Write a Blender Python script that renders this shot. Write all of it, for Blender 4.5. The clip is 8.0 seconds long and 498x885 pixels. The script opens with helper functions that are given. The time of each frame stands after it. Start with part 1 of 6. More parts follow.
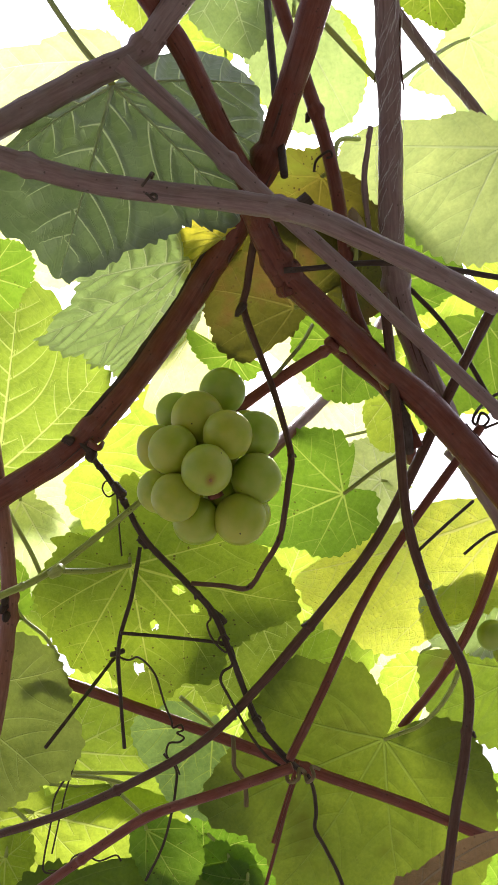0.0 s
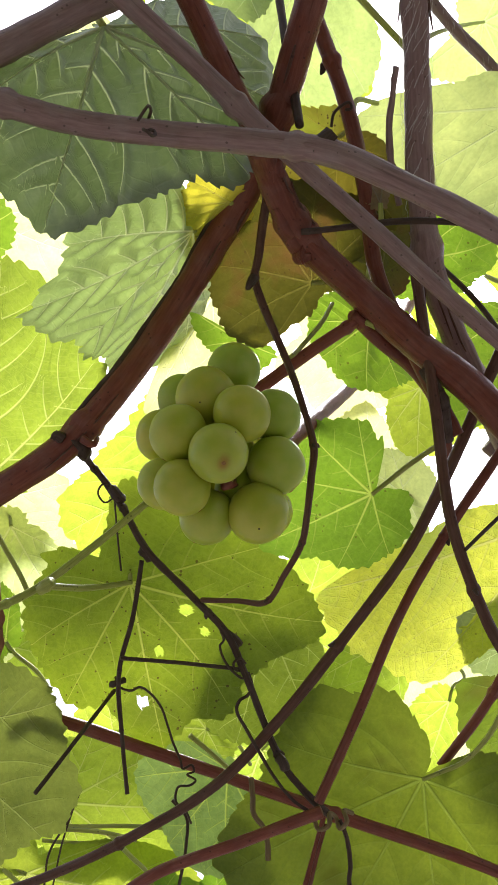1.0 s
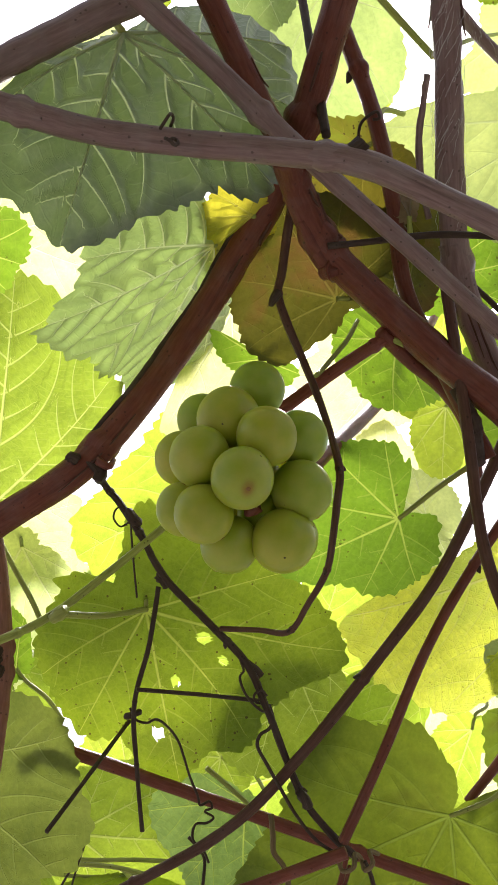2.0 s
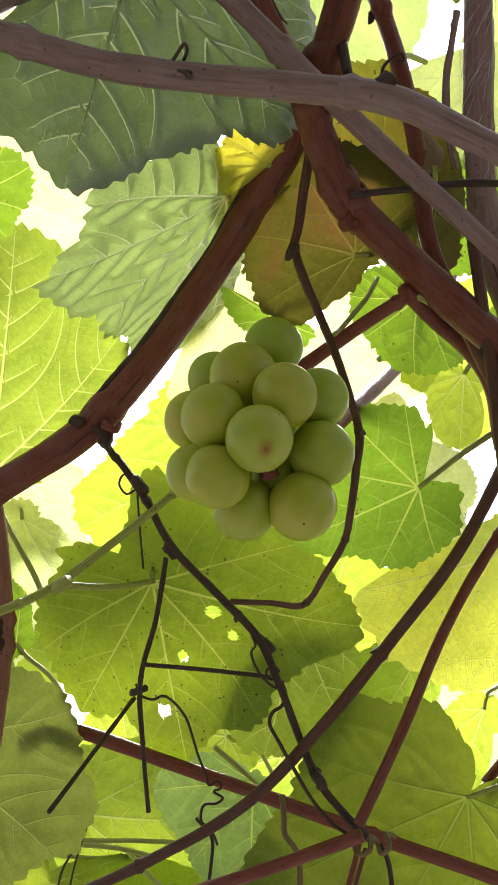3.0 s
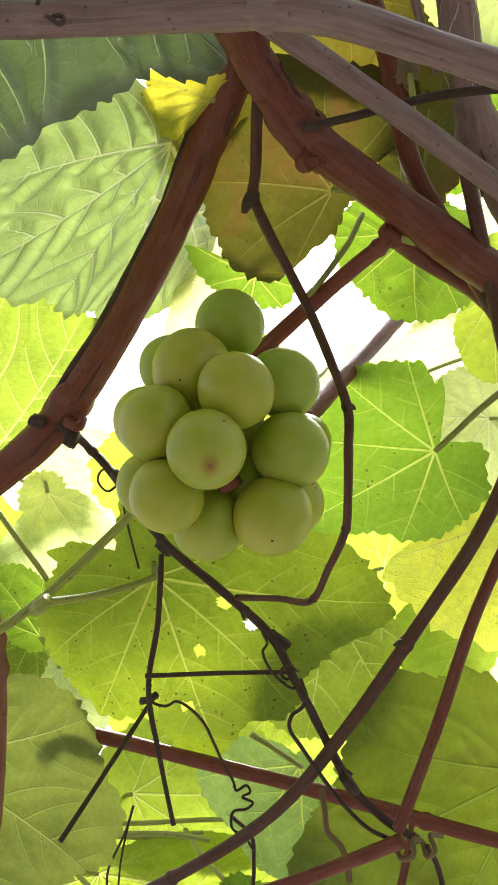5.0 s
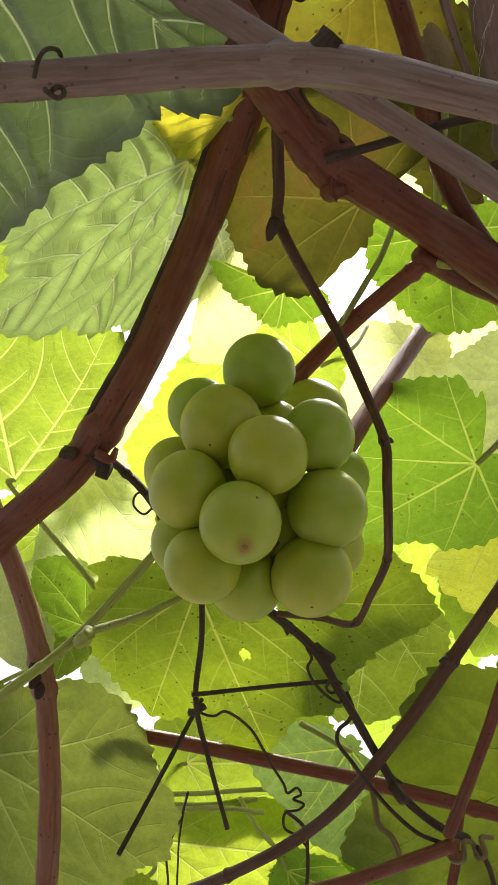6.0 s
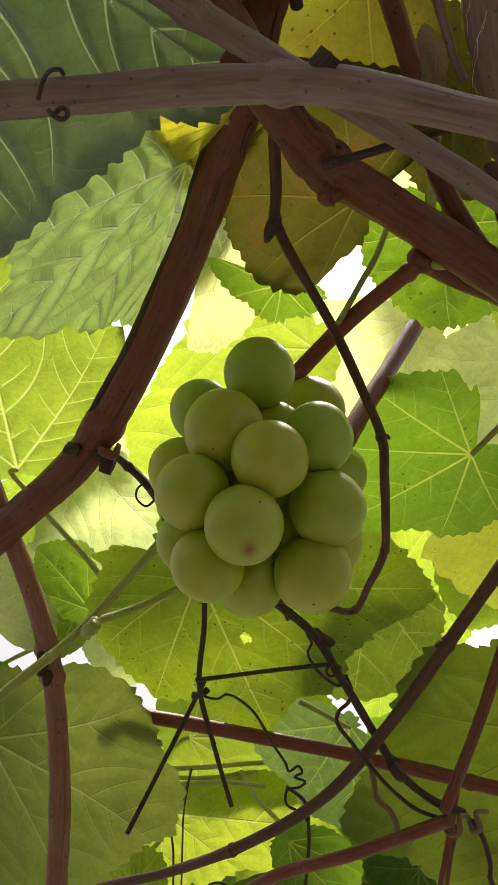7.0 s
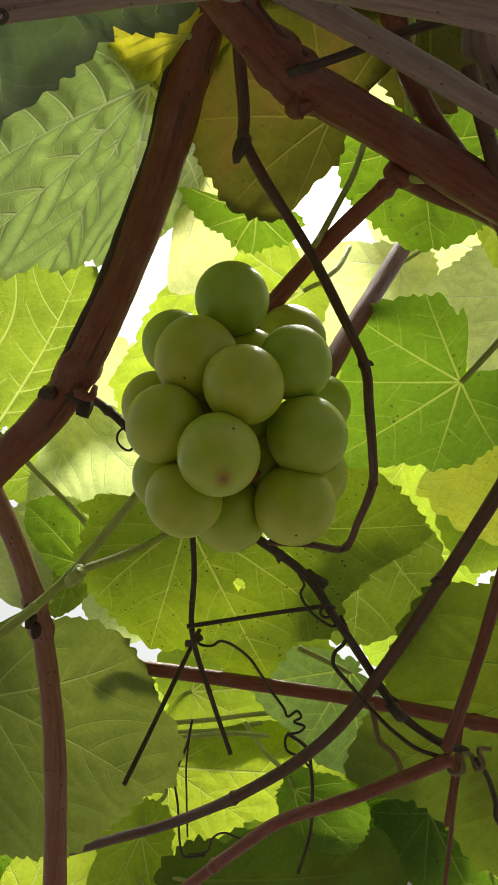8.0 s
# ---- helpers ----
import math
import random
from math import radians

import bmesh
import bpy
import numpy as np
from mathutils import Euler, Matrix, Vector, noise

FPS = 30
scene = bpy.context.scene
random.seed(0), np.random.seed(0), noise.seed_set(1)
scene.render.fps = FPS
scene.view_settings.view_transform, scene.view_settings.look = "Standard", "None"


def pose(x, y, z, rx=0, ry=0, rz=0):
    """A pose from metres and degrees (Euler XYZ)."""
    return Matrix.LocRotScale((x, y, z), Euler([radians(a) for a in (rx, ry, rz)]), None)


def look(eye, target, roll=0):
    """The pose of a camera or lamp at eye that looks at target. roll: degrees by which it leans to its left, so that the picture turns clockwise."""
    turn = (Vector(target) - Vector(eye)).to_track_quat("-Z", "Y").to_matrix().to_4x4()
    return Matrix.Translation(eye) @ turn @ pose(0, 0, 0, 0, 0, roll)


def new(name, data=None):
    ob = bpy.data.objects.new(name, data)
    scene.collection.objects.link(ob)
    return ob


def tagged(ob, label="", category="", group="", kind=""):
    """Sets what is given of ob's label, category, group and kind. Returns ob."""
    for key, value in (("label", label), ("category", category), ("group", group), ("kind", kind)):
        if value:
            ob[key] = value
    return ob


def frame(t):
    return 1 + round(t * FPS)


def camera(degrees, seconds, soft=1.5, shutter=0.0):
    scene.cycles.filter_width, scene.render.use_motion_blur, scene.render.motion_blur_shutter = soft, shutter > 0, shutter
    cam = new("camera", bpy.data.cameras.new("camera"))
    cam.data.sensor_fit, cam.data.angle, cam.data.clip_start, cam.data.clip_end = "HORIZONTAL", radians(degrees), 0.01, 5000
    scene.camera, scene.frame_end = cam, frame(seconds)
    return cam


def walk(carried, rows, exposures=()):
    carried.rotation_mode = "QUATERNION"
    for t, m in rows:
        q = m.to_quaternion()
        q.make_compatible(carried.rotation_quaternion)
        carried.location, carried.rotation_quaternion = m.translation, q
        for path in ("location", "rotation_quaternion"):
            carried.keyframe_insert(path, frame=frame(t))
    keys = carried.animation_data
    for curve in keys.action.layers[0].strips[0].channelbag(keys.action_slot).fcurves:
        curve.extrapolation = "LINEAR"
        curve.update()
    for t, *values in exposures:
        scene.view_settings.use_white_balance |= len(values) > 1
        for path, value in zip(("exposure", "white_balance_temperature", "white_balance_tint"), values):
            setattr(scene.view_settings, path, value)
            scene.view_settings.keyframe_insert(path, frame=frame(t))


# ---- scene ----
cam = camera(29.0, 8.0, soft=1.4)
# seconds, eye, yaw, pitch, roll
PATH = [
    (0, 0.0008, 0.0001, 1.5003, -0.01, 40.01, -0.00),
    (0.5, -0.0022, 0.0322, 1.5088, 0.42, 42.23, -0.18),
    (1, -0.0056, 0.0602, 1.5173, -0.01, 43.21, -1.16),
    (1.5, -0.0068, 0.0638, 1.5267, 1.06, 44.12, -0.55),
    (2.8, -0.0166, 0.0860, 1.5370, 0.04, 43.62, -0.29),
    (3, -0.0166, 0.0892, 1.5395, 0.67, 43.02, -0.21),
    (3.5, -0.0158, 0.0940, 1.5393, 0.36, 43.37, -0.33),
    (4, -0.0035, 0.0939, 1.5390, 1.62, 42.45, -0.81),
    (4.2, 0.0043, 0.0926, 1.5426, 3.11, 41.45, -1.00),
    (5.3, 0.0242, 0.1103, 1.6128, 9.28, 35.14, -1.48),
    (5.5, 0.0234, 0.1090, 1.6232, 9.79, 33.95, -1.47),
    (6, 0.0291, 0.0901, 1.6340, 11.33, 30.53, -2.35),
    (6.5, 0.0321, 0.0809, 1.6403, 11.71, 29.20, -2.42),
    (7, 0.0293, 0.0782, 1.6398, 10.91, 28.29, -3.26),
    (7.5, 0.0365, 0.0856, 1.6384, 14.04, 27.58, -4.87),
    (8, 0.0340, 0.0941, 1.6356, 11.58, 26.32, -5.23),
]
LIGHTNESS = [(0, 0.97, 5950, 20), (4.2, 1.10, 6250, 17), (5.3, 1.44, 6100, 16), (5.5, 1.44, 6100, 16), (6.0, 1.0, 6450, 13), (6.5, 0.68, 6750, 11), (7.0, 0.60, 6750, 10), (7.5, 0.52, 6700, 7), (8.0, 0.47, 6700, 4)]
walk(cam, [(t, pose(x, y, z, 90 + pitch, 0, yaw) @ pose(0, 0, 0, 0, 0, roll)) for t, x, y, z, yaw, pitch, roll in PATH],
     exposures=LIGHTNESS)

# ---- light: bright overcast sky behind the arbour, with a soft sun through the leaves ----
world = bpy.data.worlds.new("sky")
scene.world = world
world.use_nodes = True
wn, wl = world.node_tree.nodes, world.node_tree.links
wn.clear()
SUN_EL, SUN_AZ = 58.0, 12.0
sky = wn.new("ShaderNodeTexSky")
sky.sky_type, sky.sun_disc = "NISHITA", False
sky.sun_elevation, sky.sun_rotation = radians(SUN_EL), radians(SUN_AZ)
sky.air_density, sky.dust_density, sky.ozone_density = 1.0, 6.0, 0.5
grey = wn.new("ShaderNodeHueSaturation")
grey.inputs["Saturation"].default_value = 0.25
background = wn.new("ShaderNodeBackground")
background.inputs["Strength"].default_value = 0.11
out = wn.new("ShaderNodeOutputWorld")
wl.new(sky.outputs["Color"], grey.inputs["Color"])
wl.new(grey.outputs["Color"], background.inputs["Color"])
wl.new(background.outputs["Background"], out.inputs["Surface"])

sun = new("sun", bpy.data.lights.new("sun", "SUN"))
sun.data.energy, sun.data.angle, sun.data.color = 5.0, radians(24.0), (1.0, 0.96, 0.88)
sx, sy, sz = (math.sin(radians(SUN_AZ)) * math.cos(radians(SUN_EL)), math.cos(radians(SUN_AZ)) * math.cos(radians(SUN_EL)),
              math.sin(radians(SUN_EL)))
sun.matrix_world = look((sx * 5, sy * 5, 1.5 + sz * 5), (0, 0, 1.5))


# ---- materials ----
def nodes_of(name):
    m = bpy.data.materials.new(name)
    m.use_nodes = True
    n, l = m.node_tree.nodes, m.node_tree.links
    n.clear()
    return m, n, l, n.new("ShaderNodeOutputMaterial")


def noise_node(n, l, vector, scale, detail=4.0, rough=0.55):
    t = n.new("ShaderNodeTexNoise")
    t.inputs["Scale"].default_value, t.inputs["Detail"].default_value = scale, detail
    t.inputs["Roughness"].default_value = rough
    l.new(vector, t.inputs["Vector"])
    return t.outputs["Fac"]


def ramp(n, l, fac, stops):
    r = n.new("ShaderNodeValToRGB")
    e = r.color_ramp.elements
    while len(e) < len(stops):
        e.new(0.5)
    for el, (p, c) in zip(e, stops):
        el.position, el.color = p, (*c, 1) if len(c) == 3 else c
    l.new(fac, r.inputs["Fac"])
    return r.outputs["Color"]


def mix(n, l, fac, a, b, kind="MIX"):
    m = n.new("ShaderNodeMix")
    m.data_type, m.blend_type = "RGBA", kind
    for value, socket in ((fac, m.inputs[0]), (a, m.inputs[6]), (b, m.inputs[7])):
        if isinstance(value, (int, float)):
            socket.default_value = value
        elif isinstance(value, tuple):
            socket.default_value = (*value, 1)
        else:
            l.new(value, socket)
    return m.outputs[2]


def maths(n, l, op, a, b=0.0):
    m = n.new("ShaderNodeMath")
    m.operation = op
    for value, socket in ((a, m.inputs[0]), (b, m.inputs[1])):
        if isinstance(value, (int, float)):
            socket.default_value = value
        else:
            l.new(value, socket)
    return m.outputs[0]


def bump(n, l, height, strength, distance):
    b = n.new("ShaderNodeBump")
    b.inputs["Strength"].default_value, b.inputs["Distance"].default_value = strength, distance
    l.new(height, b.inputs["Height"])
    return b.outputs["Normal"]


def leaf_material(name, face, glow, share=0.5, vein=((0.30, 0.38, 0.16), (0.6, 0.7, 0.2)), patch=(0.5, 0.5, 0.2), patchy=0.0,
                  spots=0.3, rough=0.45, net=0.5, ribs=0.8, gloss=0.4, deep=0.8, coat=0.0, side=0.6, pace=0.27, rungs=0.6):
    """A thin vine leaf: face is what it reflects, glow what it lets through, vein the same two for its ribs."""
    m, n, l, out = nodes_of(name)
    at = n.new("ShaderNodeTexCoord").outputs["Object"]
    rnd = n.new("ShaderNodeObjectInfo").outputs["Random"]
    # ribs: offset from the nearest main and side vein over its width, and the plain distance in mm
    ribmap = n.new("ShaderNodeVertexColor")
    ribmap.layer_name = "ribs"
    split = n.new("ShaderNodeSeparateColor")
    l.new(ribmap.outputs["Color"], split.inputs["Color"])
    parts = []
    for offset, near, limit in ((split.outputs[0], split.outputs[1], 3.0), (split.outputs[2], ribmap.outputs["Alpha"], 2.2)):
        a = maths(n, l, "ABSOLUTE", offset)
        core = n.new("ShaderNodeMapRange")
        core.interpolation_type = "SMOOTHSTEP"
        for socket, value in zip(core.inputs[1:5], (0.45, 1.35, 1.0, 0.0)):
            socket.default_value = value
        l.new(a, core.inputs[0])
        parts.append(maths(n, l, "MULTIPLY", core.outputs[0], maths(n, l, "LESS_THAN", near, limit)))
    rib = maths(n, l, "MAXIMUM", parts[0], maths(n, l, "MULTIPLY", parts[1], side))
    big = noise_node(n, l, at, 35.0, 3.0)
    fine = noise_node(n, l, at, 500.0, 4.0)
    warp = n.new("ShaderNodeVectorMath")
    warp.operation = "ADD"
    wob = n.new("ShaderNodeTexNoise")
    wob.inputs["Scale"].default_value = 140.0
    l.new(at, wob.inputs["Vector"])
    sc = n.new("ShaderNodeVectorMath")
    sc.operation = "SCALE"
    sc.inputs["Scale"].default_value = 0.0022
    l.new(wob.outputs["Color"], sc.inputs[0])
    l.new(at, warp.inputs[0])
    l.new(sc.outputs["Vector"], warp.inputs[1])
    nets = []
    for scale, width in ((210.0, 0.07), (520.0, 0.09)):
        cells = n.new("ShaderNodeTexVoronoi")
        cells.feature = "DISTANCE_TO_EDGE"
        cells.inputs["Scale"].default_value = scale
        l.new(warp.outputs["Vector"], cells.inputs["Vector"])
        nets.append(ramp(n, l, cells.outputs["Distance"], [(0.0, (1, 1, 1)), (width, (0, 0, 0))]))
    cell = n.new("ShaderNodeTexVoronoi")
    cell.inputs["Scale"].default_value = 210.0
    l.new(warp.outputs["Vector"], cell.inputs["Vector"])
    each = n.new("ShaderNodeSeparateColor")
    l.new(cell.outputs["Color"], each.inputs["Color"])
    quilt = ramp(n, l, each.outputs[0], [(0.0, (1 - 0.07 * net, 1 - 0.06 * net, 1 - 0.06 * net)), (1.0, (1 + 0.06 * net, 1 + 0.05 * net, 1 + 0.04 * net))])
    dome = maths(n, l, "MINIMUM", maths(n, l, "MULTIPLY", cell.outputs["Distance"], 1.2), 1.0)
    line = mix(n, l, 1.0, mix(n, l, 1.0, nets[0], (0.5 * net,) * 3, "MULTIPLY"), mix(n, l, 1.0, nets[1], (0.3 * net,) * 3, "MULTIPLY"), "LIGHTEN")
    # the finer veins that run like rungs between two side veins
    rung = n.new("ShaderNodeAttribute")
    rung.attribute_name = "ladder"
    beat = maths(n, l, "ADD", maths(n, l, "MULTIPLY", rung.outputs["Fac"], pace), maths(n, l, "MULTIPLY", noise_node(n, l, at, 70.0, 1.0), 1.6))
    gap = maths(n, l, "ABSOLUTE", maths(n, l, "SUBTRACT", maths(n, l, "FRACT", beat), 0.5))
    line = mix(n, l, 1.0, line, ramp(n, l, gap, [(0.0, (rungs, rungs, rungs)), (0.11, (0, 0, 0))]), "LIGHTEN")
    specks = n.new("ShaderNodeTexVoronoi")
    specks.inputs["Scale"].default_value = 330.0
    l.new(warp.outputs["Vector"], specks.inputs["Vector"])
    keep = maths(n, l, "GREATER_THAN", noise_node(n, l, at, 55.0, 2.0), 0.63 - 0.12 * spots)
    wide = maths(n, l, "MULTIPLY", noise_node(n, l, at, 240.0, 2.0), 0.42)
    speck = maths(n, l, "MULTIPLY", maths(n, l, "LESS_THAN", specks.outputs["Distance"], maths(n, l, "SUBTRACT", wide, 0.05)), keep)
    speck = maths(n, l, "MULTIPLY", speck, min(1.0, spots))
    tone = ramp(n, l, big, [(0.3, (0.80, 0.82, 0.80)), (0.7, (1.14, 1.12, 1.08))])
    mottle = ramp(n, l, fine, [(0.3, (0.88, 0.9, 0.88)), (0.7, (1.1, 1.09, 1.08))])
    shift = ramp(n, l, rnd, [(0.0, (0.86, 0.95, 0.9)), (1.0, (1.1, 1.04, 1.0))])
    old = ramp(n, l, noise_node(n, l, at, 22.0, 4.0, 0.6), [(0.62 - 0.3 * patchy, (0, 0, 0)), (0.78 - 0.25 * patchy, (1, 1, 1))])
    colours = []
    for base, pale in zip((face, glow), vein):
        c = mix(n, l, 1.0, mix(n, l, 1.0, mix(n, l, 1.0, base, tone, "MULTIPLY"), shift, "MULTIPLY"), mix(n, l, 1.0, mottle, quilt, "MULTIPLY"), "MULTIPLY")
        if patchy:
            c = mix(n, l, old, c, patch)
        c = mix(n, l, maths(n, l, "MULTIPLY", line, min(0.8, max(0.6 * net, rungs))), c, tuple(0.4 * u + 0.6 * v for u, v in zip(base, pale)))
        c = mix(n, l, maths(n, l, "MULTIPLY", rib, ribs), c, pale)
        colours.append(mix(n, l, speck, c, (0.07, 0.045, 0.015)))
    relief = maths(n, l, "ADD", maths(n, l, "MULTIPLY", line, 0.25 + 0.2 * net), maths(n, l, "MULTIPLY", fine, 0.08))
    relief = maths(n, l, "ADD", relief, maths(n, l, "MULTIPLY", rib, 1.2))
    relief = maths(n, l, "ADD", relief, maths(n, l, "MULTIPLY", dome, 0.25 * net))
    relief = maths(n, l, "SUBTRACT", relief, maths(n, l, "MULTIPLY", gap, 0.5 * rungs))
    normal = bump(n, l, relief, 0.7, 0.001 * deep)
    p = n.new("ShaderNodeBsdfPrincipled")
    p.inputs["Roughness"].default_value = rough
    p.inputs["Specular IOR Level"].default_value = gloss
    t = n.new("ShaderNodeBsdfTranslucent")
    l.new(colours[0], p.inputs["Base Color"])
    l.new(colours[1], t.inputs["Color"])
    l.new(normal, p.inputs["Normal"])
    l.new(normal, t.inputs["Normal"])
    p.inputs["Coat Weight"].default_value, p.inputs["Coat Roughness"].default_value = coat, 0.36
    l.new(normal, p.inputs["Coat Normal"])
    s = n.new("ShaderNodeMixShader")
    s.inputs["Fac"].default_value = share
    l.new(p.outputs["BSDF"], s.inputs[1])
    l.new(t.outputs["BSDF"], s.inputs[2])
    l.new(s.outputs["Shader"], out.inputs["Surface"])
    return m


PALE_RIB = ((0.62, 0.68, 0.48), (0.55, 0.62, 0.28))
GREEN_RIB = ((0.26, 0.34, 0.10), (0.52, 0.60, 0.10))
DARK = leaf_material("leaf_dark", (0.20, 0.24, 0.185), (0.085, 0.13, 0.030), 0.30, PALE_RIB, spots=0.05, rough=0.33, net=0.12, ribs=0.65, gloss=1.0, deep=1.6,
                     coat=0.7, side=0.75, pace=0.20, rungs=0.28)
PALE = leaf_material("leaf_pale", (0.34, 0.385, 0.30), (0.29, 0.40, 0.085), 0.41, PALE_RIB, spots=0.05, rough=0.33, net=0.15, gloss=1.0, deep=1.0, coat=0.6,
                     side=0.9, pace=0.20, rungs=0.38)
PALE2 = leaf_material("leaf_soft", (0.22, 0.29, 0.14), (0.22, 0.31, 0.07), 0.5, GREEN_RIB, spots=0.1, rough=0.5, net=0.5)
GREEN = leaf_material("leaf_green", (0.12, 0.19, 0.04), (0.185, 0.31, 0.014), 0.55, GREEN_RIB, spots=0.6, net=0.5, ribs=0.7, side=0.4, rungs=0.35)
GREEN2 = leaf_material("leaf_broad", (0.14, 0.20, 0.035), (0.215, 0.29, 0.009), 0.52, ((0.28, 0.33, 0.10), (0.58, 0.60, 0.10)), patch=(0.15, 0.20, 0.012), patchy=0.3,
                       spots=0.8, net=0.6, ribs=0.6, side=0.45, rungs=0.35)
BRIGHT = leaf_material("leaf_bright", (0.17, 0.24, 0.05), (0.37, 0.47, 0.035), 0.58, ((0.34, 0.40, 0.14), (0.52, 0.56, 0.14)), spots=0.1, net=0.5, rungs=0.4)
LIME = leaf_material("leaf_lime", (0.17, 0.24, 0.05), (0.21, 0.28, 0.020), 0.58, ((0.34, 0.40, 0.14), (0.46, 0.52, 0.12)), spots=0.15, net=0.5, side=0.8, rungs=0.55)
# darker copy of the leaf green: shade from leaves above is in the colour
SHADE = leaf_material("leaf_shade_toned", (0.13, 0.17, 0.04), (0.15, 0.20, 0.010), 0.5, ((0.20, 0.25, 0.08), (0.20, 0.26, 0.035)), patch=(0.11, 0.125, 0.012),
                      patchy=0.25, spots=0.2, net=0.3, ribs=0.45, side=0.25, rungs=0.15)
YELLOW = leaf_material("leaf_yellow", (0.42, 0.40, 0.10), (0.80, 0.78, 0.07), 0.62, ((0.5, 0.48, 0.2), (0.66, 0.64, 0.18)), patch=(0.50, 0.58, 0.08),
                       patchy=0.45, spots=0.35, net=0.9, side=0.4, rungs=0.6, deep=1.3)
PALEYEL = leaf_material("leaf_thin", (0.34, 0.38, 0.17), (0.66, 0.68, 0.28), 0.60, ((0.4, 0.44, 0.24), (0.68, 0.70, 0.40)), spots=0.0, net=0.3, rungs=0.25)
# yellowing leaf with brown patches; its olive darkness is shade put into the colour
OLIVE = leaf_material("leaf_turning_shaded", (0.14, 0.122, 0.03), (0.076, 0.067, 0.006), 0.45, ((0.24, 0.21, 0.07), (0.26, 0.22, 0.04)), patch=(0.14, 0.06, 0.018),
                      patchy=0.30, spots=0.7, net=0.3, ribs=0.3, side=0.3, rungs=0.3)
# lit top of that same leaf, its stronger light painted as a yellower colour
GOLD = leaf_material("leaf_golden_lit", (0.24, 0.20, 0.05), (0.155, 0.115, 0.010), 0.50, ((0.26, 0.20, 0.06), (0.30, 0.24, 0.03)), patch=(0.20, 0.23, 0.02),
                     patchy=0.35, spots=1.0, net=0.3, ribs=0.4, side=0.4, rungs=0.2)
# lobe of that leaf where light comes through, painted as bright yellow
GOLD_LIT = leaf_material("leaf_lit_lobe", (0.42, 0.37, 0.08), (0.74, 0.62, 0.035), 0.60, ((0.44, 0.40, 0.14), (0.64, 0.58, 0.10)), patch=(0.55, 0.42, 0.05),
                          patchy=0.2, spots=0.5, net=0.4, ribs=0.5, side=0.4, rungs=0.2)
DULL = leaf_material("leaf_dull", (0.21, 0.245, 0.085), (0.16, 0.20, 0.026), 0.46, ((0.34, 0.36, 0.17), (0.36, 0.40, 0.10)), spots=0.1, net=0.3, ribs=0.6, side=0.5, rungs=0.25)
# paled green: the bright haze over the topmost leaves is mixed into the colour
LIGHT = leaf_material("leaf_haze_toned", (0.28, 0.35, 0.14), (0.47, 0.56, 0.17), 0.55, ((0.36, 0.42, 0.2), (0.5, 0.56, 0.22)), spots=0.1, net=0.2, rough=0.4, gloss=0.5, side=0.15, rungs=0.05)
DRYLEAF = leaf_material("leaf_dry", (0.34, 0.23, 0.14), (0.30, 0.17, 0.08), 0.4, ((0.3, 0.25, 0.18), (0.25, 0.17, 0.1)), spots=0.4, rough=0.7, net=0.6)


def vein_material(name, face, glow):
    m, n, l, out = nodes_of(name)
    at = n.new("ShaderNodeTexCoord").outputs["Object"]
    tone = ramp(n, l, noise_node(n, l, at, 120.0), [(0.3, (0.8, 0.8, 0.75)), (0.7, (1.15, 1.15, 1.1))])
    p, t, s = n.new("ShaderNodeBsdfPrincipled"), n.new("ShaderNodeBsdfTranslucent"), n.new("ShaderNodeMixShader")
    p.inputs["Roughness"].default_value = 0.5
    l.new(mix(n, l, 1.0, face, tone, "MULTIPLY"), p.inputs["Base Color"])
    l.new(mix(n, l, 1.0, glow, tone, "MULTIPLY"), t.inputs["Color"])
    s.inputs["Fac"].default_value = 0.5
    l.new(p.outputs["BSDF"], s.inputs[1])
    l.new(t.outputs["BSDF"], s.inputs[2])
    l.new(s.outputs["Shader"], out.inputs["Surface"])
    return m


VEIN = vein_material("vein_pale", (0.58, 0.64, 0.44), (0.55, 0.62, 0.30))


